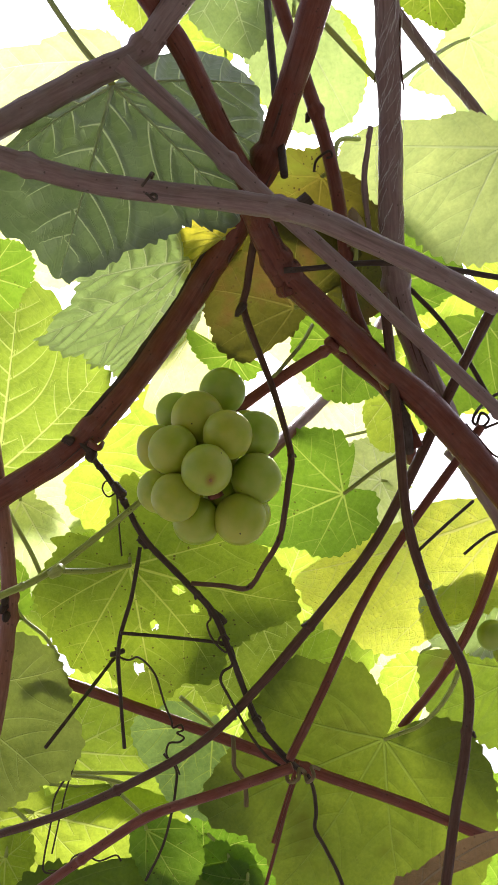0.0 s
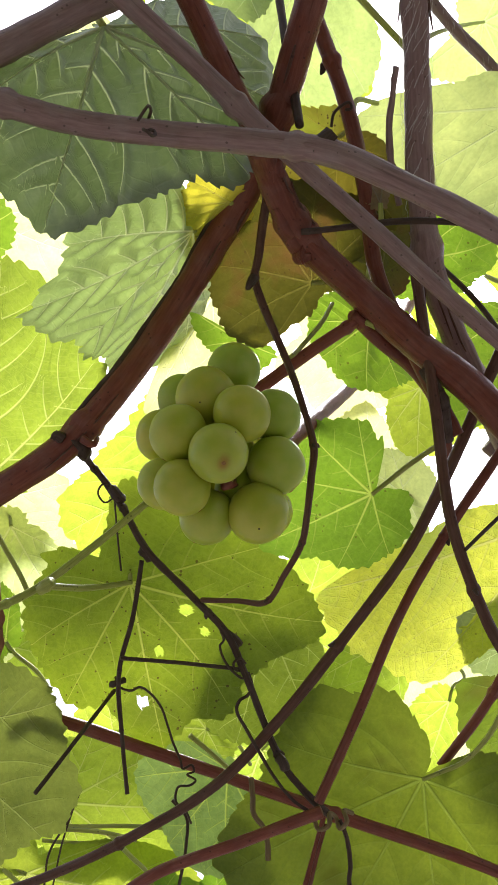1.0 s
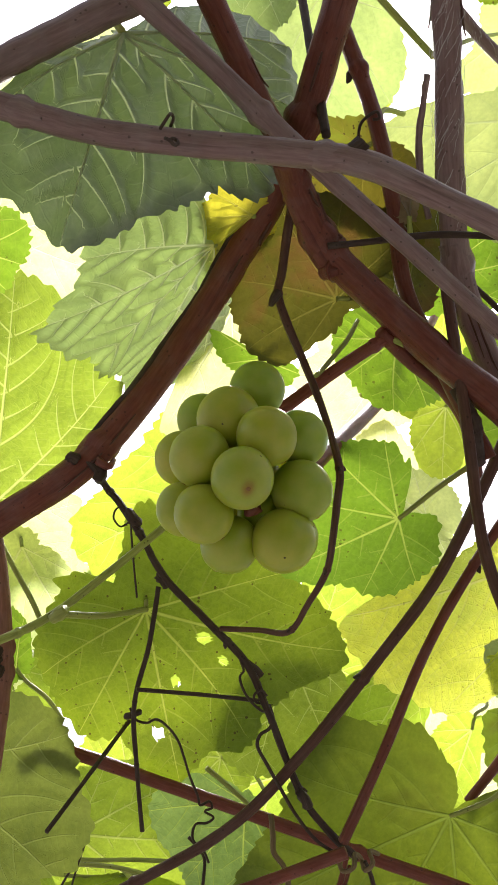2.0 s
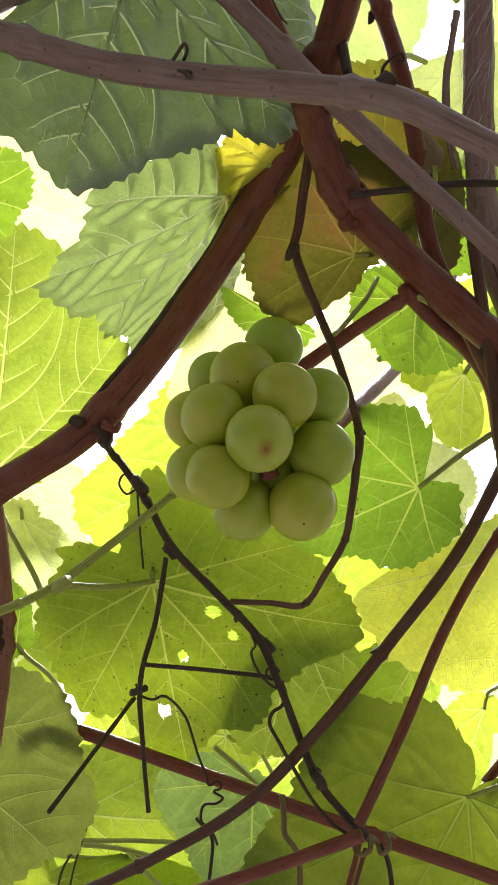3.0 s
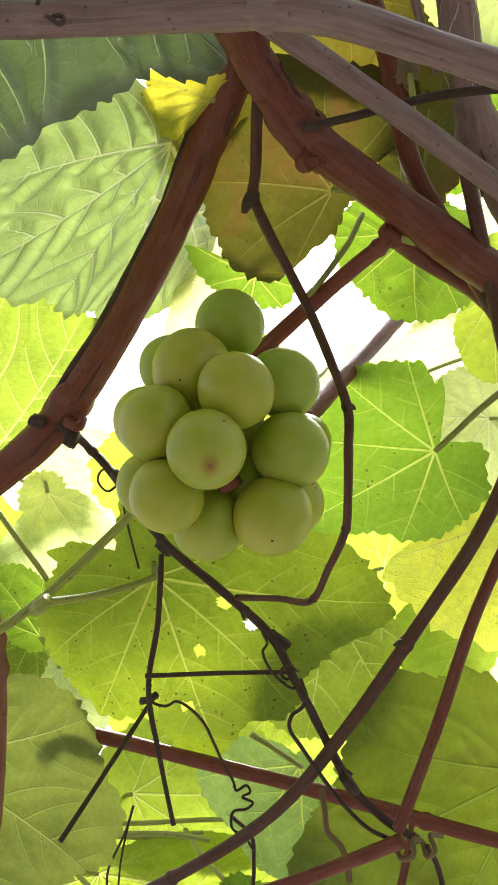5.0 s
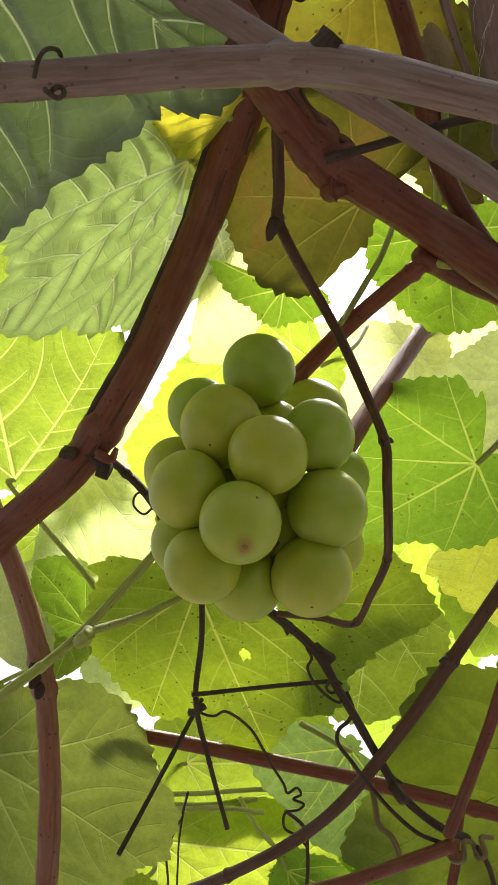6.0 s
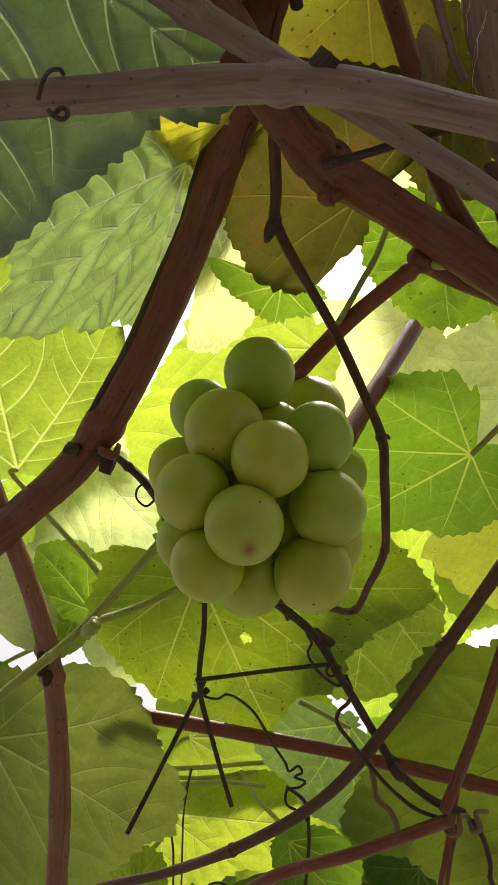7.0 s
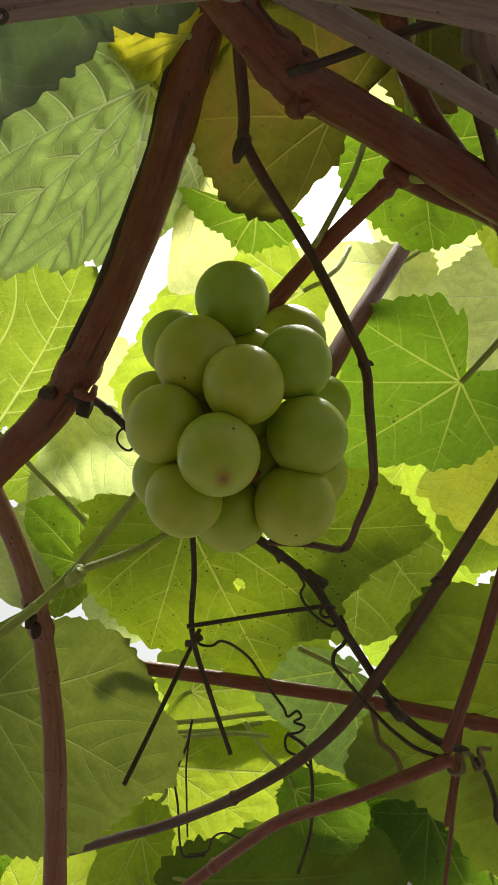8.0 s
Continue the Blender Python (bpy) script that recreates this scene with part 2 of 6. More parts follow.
def bark_material(name, dark, light, grey=0.25, rough=0.75):
    """Stringy bark; its grain runs along the cane (v of the UV map, in metres)."""
    m, n, l, out = nodes_of(name)
    uv = n.new("ShaderNodeTexCoord").outputs["UV"]
    stretch = n.new("ShaderNodeMapping")
    stretch.inputs["Scale"].default_value = (1.0, 0.09, 1.0)
    l.new(uv, stretch.inputs["Vector"])
    grain = noise_node(n, l, stretch.outputs["Vector"], 900.0, 6.0, 0.65)
    strip = noise_node(n, l, stretch.outputs["Vector"], 260.0, 3.0)
    patch = noise_node(n, l, uv, 90.0, 4.0, 0.6)
    c = ramp(n, l, grain, [(0.2, tuple(v * 0.75 for v in dark)), (0.5, tuple(0.75 * a + 0.25 * b for a, b in zip(dark, light))), (0.85, light)])
    c = mix(n, l, ramp(n, l, patch, [(0.45, (0, 0, 0)), (0.75, (grey, grey, grey))]), c, (0.30, 0.27, 0.26))
    dots = n.new("ShaderNodeTexVoronoi")
    dots.inputs["Scale"].default_value = 260.0
    l.new(uv, dots.inputs["Vector"])
    dot = maths(n, l, "LESS_THAN", dots.outputs["Distance"], 0.12)
    c = mix(n, l, maths(n, l, "MULTIPLY", dot, 0.5), c, (0.015, 0.01, 0.008))
    thin = n.new("ShaderNodeMapping")
    thin.inputs["Scale"].default_value = (1.0, 0.035, 1.0)
    l.new(uv, thin.inputs["Vector"])
    crack = ramp(n, l, noise_node(n, l, thin.outputs["Vector"], 420.0, 3.0, 0.5), [(0.31, (1, 1, 1)), (0.39, (0, 0, 0))])
    c = mix(n, l, maths(n, l, "MULTIPLY", crack, 0.4), c, tuple(v * 0.25 for v in dark))
    p = n.new("ShaderNodeBsdfPrincipled")
    p.inputs["Roughness"].default_value = rough
    p.inputs["Specular IOR Level"].default_value = 0.25
    l.new(c, p.inputs["Base Color"])
    l.new(bump(n, l, maths(n, l, "ADD", grain, maths(n, l, "MULTIPLY", strip, 0.8)), 0.6, 0.0005), p.inputs["Normal"])
    l.new(p.outputs["BSDF"], out.inputs["Surface"])
    return m


BARK = bark_material("bark_red_brown", (0.13, 0.034, 0.021), (0.25, 0.082, 0.050), 0.12, 0.40)
BARK_OLD = bark_material("bark_grey_brown", (0.20, 0.120, 0.112), (0.34, 0.235, 0.225), 0.35, 0.42)
BARK_TAN = bark_material("bark_tan", (0.22, 0.086, 0.056), (0.37, 0.18, 0.125), 0.15, 0.42)
TWIG_BROWN = bark_material("twig_brown", (0.078, 0.034, 0.023), (0.155, 0.075, 0.050), 0.08, 0.5)
TENDRIL = bark_material("tendril_tan", (0.16, 0.11, 0.05), (0.30, 0.22, 0.11), 0.1, 0.6)
TWIG = bark_material("twig_dark", (0.040, 0.024, 0.018), (0.10, 0.062, 0.045), 0.1, 0.6)
CANE_RED = bark_material("cane_red", (0.16, 0.040, 0.025), (0.30, 0.10, 0.068), 0.1, 0.45)
PETIOLE = bark_material("petiole_green", (0.29, 0.33, 0.07), (0.47, 0.49, 0.15), 0.05, 0.45)


def grape_material():
    m, n, l, out = nodes_of("grape_skin")
    at = n.new("ShaderNodeTexCoord").outputs["Object"]
    rnd = n.new("ShaderNodeObjectInfo").outputs["Random"]
    big = noise_node(n, l, at, 90.0, 3.0)
    c = ramp(n, l, big, [(0.3, (0.32, 0.40, 0.028)), (0.7, (0.47, 0.47, 0.055))])
    c = mix(n, l, 1.0, c, ramp(n, l, rnd, [(0.0, (0.80, 0.97, 1.05)), (1.0, (1.10, 1.0, 0.85))]), "MULTIPLY")
    haze = ramp(n, l, noise_node(n, l, at, 110.0, 3.0, 0.5), [(0.3, (0.02, 0.02, 0.02)), (0.8, (0.22, 0.22, 0.22))])
    c = mix(n, l, haze, c, (0.52, 0.56, 0.20))
    dots = n.new("ShaderNodeTexVoronoi")
    dots.inputs["Scale"].default_value = 150.0
    l.new(at, dots.inputs["Vector"])
    keep = maths(n, l, "GREATER_THAN", noise_node(n, l, at, 70.0, 1.0), 0.54)
    dot = maths(n, l, "MULTIPLY", maths(n, l, "LESS_THAN", dots.outputs["Distance"], 0.06), keep)
    c = mix(n, l, maths(n, l, "MULTIPLY", dot, 0.9), c, (0.05, 0.035, 0.01))
    blush = n.new("ShaderNodeAttribute")
    blush.attribute_name = "blush"
    ragged = maths(n, l, "MULTIPLY", blush.outputs["Fac"], maths(n, l, "ADD", 0.45, noise_node(n, l, at, 420.0, 3.0)))
    c = mix(n, l, ramp(n, l, ragged, [(0.1, (0, 0, 0)), (0.8, (0.8, 0.8, 0.8))]), c, (0.30, 0.14, 0.02))
    p = n.new("ShaderNodeBsdfPrincipled")
    l.new(c, p.inputs["Base Color"])
    l.new(mix(n, l, haze, (0.30, 0.30, 0.30), (0.52, 0.52, 0.52)), p.inputs["Roughness"])
    p.inputs["Subsurface Weight"].default_value = 0.9
    p.inputs["Subsurface Radius"].default_value = (0.8, 1.0, 0.25)
    p.inputs["Subsurface Scale"].default_value = 0.005
    p.inputs["Specular IOR Level"].default_value = 0.5
    p.inputs["IOR"].default_value = 1.42
    l.new(bump(n, l, noise_node(n, l, at, 700.0, 2.0), 0.08, 0.0004), p.inputs["Normal"])
    l.new(p.outputs["BSDF"], out.inputs["Surface"])
    return m


GRAPE = grape_material()


def plain_material(name, a, b, scale, rough):
    m, n, l, out = nodes_of(name)
    at = n.new("ShaderNodeTexCoord").outputs["Object"]
    p = n.new("ShaderNodeBsdfPrincipled")
    p.inputs["Roughness"].default_value = rough
    l.new(ramp(n, l, noise_node(n, l, at, scale, 6.0, 0.6), [(0.3, a), (0.7, b)]), p.inputs["Base Color"])
    l.new(bump(n, l, noise_node(n, l, at, scale * 4), 0.5, 0.02 / scale), p.inputs["Normal"])
    l.new(p.outputs["BSDF"], out.inputs["Surface"])
    return m


SCAR = plain_material("blossom_scar", (0.20, 0.085, 0.025), (0.34, 0.20, 0.06), 900.0, 0.7)
WEB = plain_material("cobweb_silk", (0.6, 0.6, 0.58), (0.85, 0.85, 0.84), 300.0, 0.6)
SOIL = plain_material("dry_earth", (0.075, 0.070, 0.060), (0.13, 0.122, 0.105), 6.0, 0.95)


# ---- builders ----
def mesh_part(name, bm, material, parent=None, label="", smooth=True):
    """Links a bmesh as one mesh object under a thing or a part."""
    me = bpy.data.meshes.new(name)
    bm.to_mesh(me)
    bm.free()
    me.materials.append(material)
    if smooth:
        me.shade_smooth()
    ob = new(name, me)
    ob.parent = parent
    if label:
        ob["label"] = label
    return ob


def thing(name, label, category, m=None, group=""):
    ob = new(name)
    ob.empty_display_size = 0.01
    if m is not None:
        ob.matrix_world = m
    return tagged(ob, label, category, group)


def spline(points, n):
    """n points along a smooth curve through the given ones (3 or more columns)."""
    c = np.asarray(points, float)
    e = np.vstack([2 * c[0] - c[1], c, 2 * c[-1] - c[-2]])
    u = np.linspace(0, len(c) - 1 - 1e-9, n)
    i = u.astype(int)
    v = (u - i)[:, None]
    a, b, d, f = e[i], e[i + 1], e[i + 2], e[i + 3]
    return 0.5 * (2 * b + (d - a) * v + (2 * a - 5 * b + 4 * d - f) * v**2 + (3 * b - a - 3 * d + f) * v**3)


def tube(bm, path, radii, sides=8, ridge=0.0, seed=0):
    """Sweeps a ring along a path, with caps and a UV map in metres (u around, v along). ridge: depth of the bark's furrows."""
    uv = bm.loops.layers.uv.verify()
    path = [Vector(p) for p in path]
    rnd = random.Random(seed)
    phase = rnd.random() * 50
    side, along, rings = None, 0.0, []
    for k, p in enumerate(path):
        ahead = (path[min(k + 1, len(path) - 1)] - path[max(k - 1, 0)]).normalized()
        if side is None:
            side = ahead.orthogonal().normalized()
        side = (side - ahead * side.dot(ahead)).normalized()
        over = ahead.cross(side)
        if k:
            along += (p - path[k - 1]).length
        ring = []
        for s in range(sides):
            a = 2 * math.pi * s / sides
            r = radii[k]
            if ridge:
                r += ridge * noise.noise((math.cos(a) * 2.2, math.sin(a) * 2.2, along * 40 + phase))
                r += 0.5 * ridge * noise.noise((math.cos(a) * 5, math.sin(a) * 5, along * 160 + phase))
            ring.append(bm.verts.new(p + (side * math.cos(a) + over * math.sin(a)) * r))
        rings.append((ring, along))
    for (one, v0), (two, v1) in zip(rings, rings[1:]):
        for s in range(sides):
            f = bm.faces.new((one[s], one[(s + 1) % sides], two[(s + 1) % sides], two[s]))
            for loop, (u, v) in zip(f.loops, ((s, v0), (s + 1, v0), (s + 1, v1), (s, v1))):
                loop[uv].uv = (u / sides * 2 * math.pi * radii[0] + phase, v + phase)
    bm.faces.new(rings[0][0][::-1])
    bm.faces.new(rings[-1][0])


count = {"cane": 0, "leaf": 0}


def cane(name, label, points, r, material, taper=(1.0, 1.0), nodes=(), ridge=0.05, sides=14, category="vine stem", step=0.0025, buds=()):
    """A woody stem through the points (r in mm). nodes: shares of its length where it swells; buds: shares that carry a stub."""
    count["cane"] += 1
    seed = count["cane"]
    ob = thing(name, label, category, pose(*points[0]))
    length = sum((Vector(a) - Vector(b)).length for a, b in zip(points, points[1:]))
    n = max(8, int(length / step))
    path = spline(points, n) - np.array(points[0])
    radii = []
    for k in range(n):
        s = k / (n - 1)
        q = r * 0.001 * (taper[0] + (taper[1] - taper[0]) * s)
        q += r * 0.00006 * noise.noise((s * length * 60, seed, 0))
        radii.append(q)
    bm = bmesh.new()
    tube(bm, path, radii, sides, r * 0.001 * ridge * 2, seed)
    mesh_part("stem", bm, material, ob)
    for at in nodes:
        k = min(n - 2, max(1, int(at * (n - 1))))
        middle, ahead, q = Vector(path[k]), (Vector(path[k + 1]) - Vector(path[k - 1])).normalized(), radii[k]
        bm = bmesh.new()
        shares = np.linspace(-1.5, 1.5, 13)
        tube(bm, [middle + ahead * q * 1.1 * u for u in shares], [q * (0.93 + 0.30 * math.exp(-2.4 * u * u)) for u in shares], sides, q * 0.3, seed + 31)
        mesh_part("node", bm, material, ob)
    rnd = random.Random(seed)
    for at in buds:
        k = min(n - 2, max(1, int(at * (n - 1))))
        p, ahead = Vector(path[k]), (Vector(path[k + 1]) - Vector(path[k - 1])).normalized()
        out = ahead.orthogonal().normalized()
        out.rotate(Matrix.Rotation(rnd.random() * 6.28, 3, ahead))
        bm = bmesh.new()
        way = (out + ahead * 0.5).normalized()
        q = radii[k]
        tip = [p + out * q * 0.6, p + out * q * 1.15 + ahead * q * 0.2, p + way * q * 1.7, p + way * q * 2.05]
        tube(bm, tip, [q * 0.55, q * 0.5, q * 0.35, q * 0.12], 8, q * 0.25, seed + 7)
        mesh_part("bud", bm, TWIG, ob)
    return ob


def flakes(ob, number, r, reach, seed, material):
    """Slivers of bark that lift off a stem: r its radius in mm, reach the shares of its length that carry them."""
    rnd = random.Random(seed)
    stem = next(c for c in ob.children if c.name.startswith("stem"))
    sides = next(p for p in range(6, 30) if len(stem.data.polygons[-1].vertices) == p)
    co = np.array([v.co for v in stem.data.vertices]).reshape(-1, sides, 3)
    rings = len(co)
    for _ in range(number):
        length = int(rings * rnd.uniform(0.03, 0.09)) + 3
        first = int(rings * rnd.uniform(*reach))
        a = rnd.randrange(sides)
        path = []
        for k in range(length):
            ring = co[min(rings - 1, first + k)]
            out = ring[a] - ring.mean(0)
            lift = 0.99 + 0.14 * (2 * abs(k / (length - 1) - 0.4)) ** 3
            path.append(ring.mean(0) + out * lift)
        w = r * 0.001 * rnd.uniform(0.06, 0.11)
        bm = bmesh.new()
        tube(bm, path, [w * (0.25 + math.sin(math.pi * (k + 0.5) / length) ** 0.6) for k in range(length)], 5, w * 0.5, rnd.randrange(99))
        mesh_part("bark_flake", bm, material, ob)


def leaf(label, m, lobes, material, relief=1.0, cup=0.04, wave=0.7, teeth=0.85, holes=(), veins=None, droop=0.0, stalk=None, fine=1.0):
    """A vine leaf. m: pose of the place where its stalk joins, x along the midrib, z out of the ribbed underside.
    lobes: (degrees from the midrib, reach in mm) round the edge. holes: (x, y, radius) in mm."""
    count["leaf"] += 1
    seed = count["leaf"]
    rnd = random.Random(seed * 17)
    ob = thing("vine_leaf", label, "leaf", m, "leaves of the vine")
    ang = np.array([a for a, _ in lobes], float)
    reach = np.array([q for _, q in lobes], float)
    na = int(fine * min(440, max(190, 3.6 * reach.max())))
    th = np.linspace(0, 360, na, endpoint=False)
    edge = np.interp(th, np.r_[ang[-1] - 360, ang, ang[0] + 360], np.r_[reach[-1], reach, reach[0]])
    kernel = np.array([1, 3, 5, 3, 1.0]) / 13
    edge = np.convolve(np.r_[edge[-2:], edge, edge[:2]], kernel, "valid")
    size = float(edge.max())
    # teeth, spaced by the length of the edge
    xy = np.stack([np.cos(np.radians(th)), np.sin(np.radians(th))], 1) * edge[:, None]
    arc = np.r_[0, np.cumsum(np.hypot(*np.diff(xy, axis=0).T))]
    beat = arc / (size * 0.06 + 1.6)
    beat = beat + 0.3 * np.sin(beat * 0.61 + seed) + 0.2 * np.sin(beat * 1.7 + seed * 2)
    part = beat % 1.0
    saw = np.where(part < 0.62, part / 0.62, (1 - part) / 0.38)
    deep = 0.75 + 0.35 * np.sin(np.floor(beat) * 2.4 + seed)
    edge = edge + teeth * (0.024 * size + 1.6) * deep * (saw - 0.5)
    # main veins towards the longest reaches, well apart from one another
    if veins is None:
        veins, order = [], np.argsort(-edge)
        for k in order:
            a = th[k]
            if edge[k] > 0.42 * size and all(abs((a - b + 180) % 360 - 180) > 32 for b in veins):
                veins.append(float(a))
            if len(veins) == 6:
                break

    def limit(a):
        return float(np.interp(a % 360, np.r_[th, 360], np.r_[edge, edge[0]]))

    lines, taken = [], []
    for a in veins:
        far, bend = limit(a) * 0.97, rnd.uniform(-0.10, 0.10)
        t = np.linspace(0, 1, 14)
        turn = np.radians(a) + bend * t * t
        main = np.stack([np.cos(turn) * t * far, np.sin(turn) * t * far], 1)
        base = 0.40 + 0.0052 * far
        family = [(main, base, 0.14)]
        others = [b for b in veins if b != a]
        steps = max(3, int(far / (10.5 if size < 60 else 13.5)))
        for k in range(1, steps + 1):
            for hand in (-1, 1):
                s = (k - 0.35 + 0.25 * hand * 0.5 + rnd.uniform(-0.1, 0.1)) / (steps + 0.6)
                if not 0.06 < s < 0.95:
                    continue
                start = np.array([np.interp(s, t, main[:, 0]), np.interp(s, t, main[:, 1])])
                way = np.radians(a) + hand * radians(rnd.uniform(50, 62))
                here, pts = start.copy(), [start.copy()]
                for _ in range(24):
                    way -= hand * 0.048
                    here = here + np.array([math.cos(way), math.sin(way)]) * 3.0
                    d = math.degrees(math.atan2(here[1], here[0]))
                    if np.hypot(*here) > 0.95 * limit(d):
                        break
                    mine = abs((d - a + 180) % 360 - 180)
                    if any(abs((d - b + 180) % 360 - 180) < mine for b in others):
                        break
                    if taken and np.min(np.hypot(*(np.array(taken) - here).T)) < 3.6:
                        break
                    pts.append(here.copy())
                if len(pts) > 2:
                    taken += pts[1:]
                    family.append((np.array(pts), base * 0.75 * (1.1 - 0.6 * s), 0.16))
        lines.append(family)
    def pieces(curves):
        """The straight pieces of some veins: start, way, squared length and half-width at either end."""
        a = np.concatenate([p[:-1] for p, _, _ in curves])
        d = np.concatenate([np.diff(p, axis=0) for p, _, _ in curves])
        w = np.concatenate([np.linspace(r0, r1, len(p))[:-1] for p, r0, r1 in curves])
        run = np.concatenate([np.r_[0, np.cumsum(np.hypot(*np.diff(p, axis=0).T))][:-1] for p, _, _ in curves])
        return a, d, (d**2).sum(1) + 1e-9, w, run

    def nearest(q, kind):
        """Distance to the nearest vein, signed by its side, that vein's half-width and how far along it lies."""
        a, d, dd, w, run = kind
        signed, width, along = np.empty(len(q)), np.empty(len(q)), np.empty(len(q))
        for k in range(0, len(q), 1500):
            v = q[k : k + 1500, None] - a
            u = np.clip((v * d).sum(-1) / dd, 0, 1)
            off = ((v - u[..., None] * d) ** 2).sum(-1)
            best = off.argmin(1)
            row = np.arange(len(best))
            turn = v[row, best, 0] * d[best, 1] - v[row, best, 1] * d[best, 0]
            signed[k : k + 1500] = np.sqrt(off[row, best]) * np.where(turn < 0, -1, 1)
            width[k : k + 1500] = w[best]
            free = (v[row, best] * d[best]).sum(-1) / dd[best]
            along[k : k + 1500] = run[best] + free * np.sqrt(dd[best])
        return signed, width, along

    mains = pieces([fam[0] for fam in lines])
    sides = pieces([c for fam in lines for c in fam[1:]] or [fam[0] for fam in lines])
    ph = [rnd.uniform(0, 6.28) for _ in range(4)]

    def height(q, near):
        """How far the blade stands off its plane, in mm, at places in mm."""
        r = np.hypot(q[:, 0], q[:, 1])
        a = np.arctan2(q[:, 1], q[:, 0])
        z = -cup * r * r / size - relief * 1.1 * (1 - np.exp(-((near / 2.6) ** 2)))
        z -= droop * np.maximum(q[:, 0], 0) ** 2 / size
        z += wave * 0.030 * size * (r / size) ** 2 * (np.sin(3 * a + ph[0]) + 0.7 * np.sin(5 * a + ph[1]) + 0.35 * np.sin(11 * a + ph[2]))
        return z

    nr = int(fine * min(60, max(22, size / 1.8)))
    rr = np.linspace(0, 1, nr + 1)[1:]
    px = np.concatenate([[0.0], (rr[:, None] * (np.cos(np.radians(th)) * edge)).ravel()])
    py = np.concatenate([[0.0], (rr[:, None] * (np.sin(np.radians(th)) * edge)).ravel()])
    at = np.stack([px, py], 1)
    (m_off, m_wide, _), (s_off, s_wide, s_along) = nearest(at, mains), nearest(at, sides)
    pz = height(at, np.minimum(np.abs(m_off), np.abs(s_off)))
    faces = [(0, 1 + k, 1 + (k + 1) % na) for k in range(na)]
    for i in range(nr - 1):
        for k in range(na):
            a, b = 1 + i * na + k, 1 + i * na + (k + 1) % na
            faces.append((a, a + na, b + na, b))
    if holes:
        gone = np.zeros(len(px), bool)
        for hx, hy, hr in holes:
            gone |= np.hypot(px - hx, py - hy) < hr
        faces = [f for f in faces if not any(gone[v] for v in f)]
    me = bpy.data.meshes.new("blade")
    me.from_pydata((np.stack([px, py, pz], 1) * 0.001).tolist(), [], faces)
    ribs = me.color_attributes.new("ribs", "FLOAT_COLOR", "POINT")
    ribs.data.foreach_set("color", np.stack([m_off / m_wide, np.abs(m_off), s_off / s_wide, np.abs(s_off)], 1).astype(np.float32).ravel())
    me.attributes.new("ladder", "FLOAT", "POINT").data.foreach_set("value", s_along.astype(np.float32))
    me.materials.append(material)
    me.shade_smooth()
    blade = new("blade", me)
    blade.parent = ob
    if stalk:
        bm = bmesh.new()
        path = spline([(0, 0, 0.0002), *stalk], 6 * len(stalk) + 6)
        tube(bm, path, np.linspace(0.0011, 0.0014, len(path)), 8, 0.0001, seed)
        mesh_part("leaf_stalk", bm, PETIOLE, ob)
    for family in lines if material in (DARK,) else ():
        bm = bmesh.new()
        for k, (p, r0, r1) in enumerate(family[:1]):
            n = len(p) * 2 if k == 0 else len(p)
            q = spline(p, n)
            z = height(q, np.zeros(len(q))) + 0.1 * r0
            tube(bm, np.stack([q[:, 0], q[:, 1], z], 1) * 0.001, np.linspace(r0, r1, n) * 0.001, 6)
        mesh_part("vein", bm, VEIN, blade)
    return ob


# ---- ground far below the arbour ----
bm = bmesh.new()
bmesh.ops.create_grid(bm, x_segments=24, y_segments=24, size=400.0)
for v in bm.verts:
    v.co.z = 0.04 * noise.noise((v.co.x * 0.05, v.co.y * 0.05, 0))
tagged(mesh_part("ground", bm, SOIL), "brown dry earth under the arbour", "ground", kind="structure")

# ---- unseen leaves added over and behind the camera to cut front light, open to one side ----
def foliage(name, label, count_, box, seed):
    """Many small lobed leaves scattered through a box (x0, x1, y0, y1, z0, z1), as one mesh."""
    rnd = random.Random(seed)
    verts, faces = [], []
    for _ in range(count_):
        at = Vector((rnd.uniform(*box[0:2]), rnd.uniform(*box[2:4]), rnd.uniform(*box[4:6])))
        turn = Euler((rnd.uniform(-0.8, 0.8), rnd.uniform(-0.8, 0.8), rnd.uniform(0, 6.28))).to_matrix()
        if box[1] - box[0] < 0.4:
            turn = Euler((rnd.uniform(-0.5, 0.5), 1.57 + rnd.uniform(-0.6, 0.6), rnd.uniform(-0.5, 0.5))).to_matrix()
        elif box[3] - box[2] < 0.4:
            turn = Euler((1.57 + rnd.uniform(-0.6, 0.6), rnd.uniform(-0.5, 0.5), rnd.uniform(-0.5, 0.5))).to_matrix()
        size, first = rnd.uniform(0.05, 0.085), len(verts)
        verts.append(at)
        for k in range(10):
            a = 2 * math.pi * k / 10
            q = size * (1.0 if k % 2 == 0 else 0.74) * (0.35 if k == 5 else 1)
            verts.append(at + turn @ Vector((math.cos(a) * q, math.sin(a) * q, -0.2 * q * (k % 2))))
        faces += [(first, first + 1 + k, first + 1 + (k + 1) % 10) for k in range(10)]
    me = bpy.data.meshes.new(name)
    me.from_pydata([tuple(v) for v in verts], [], faces)
    me.color_attributes.new("ribs", "FLOAT_COLOR", "POINT").data.foreach_set("color", np.full(len(verts) * 4, 9.0, np.float32))
    me.materials.append(GREEN2)
    tagged(new(name, me), label, "leaves", kind="stuff")


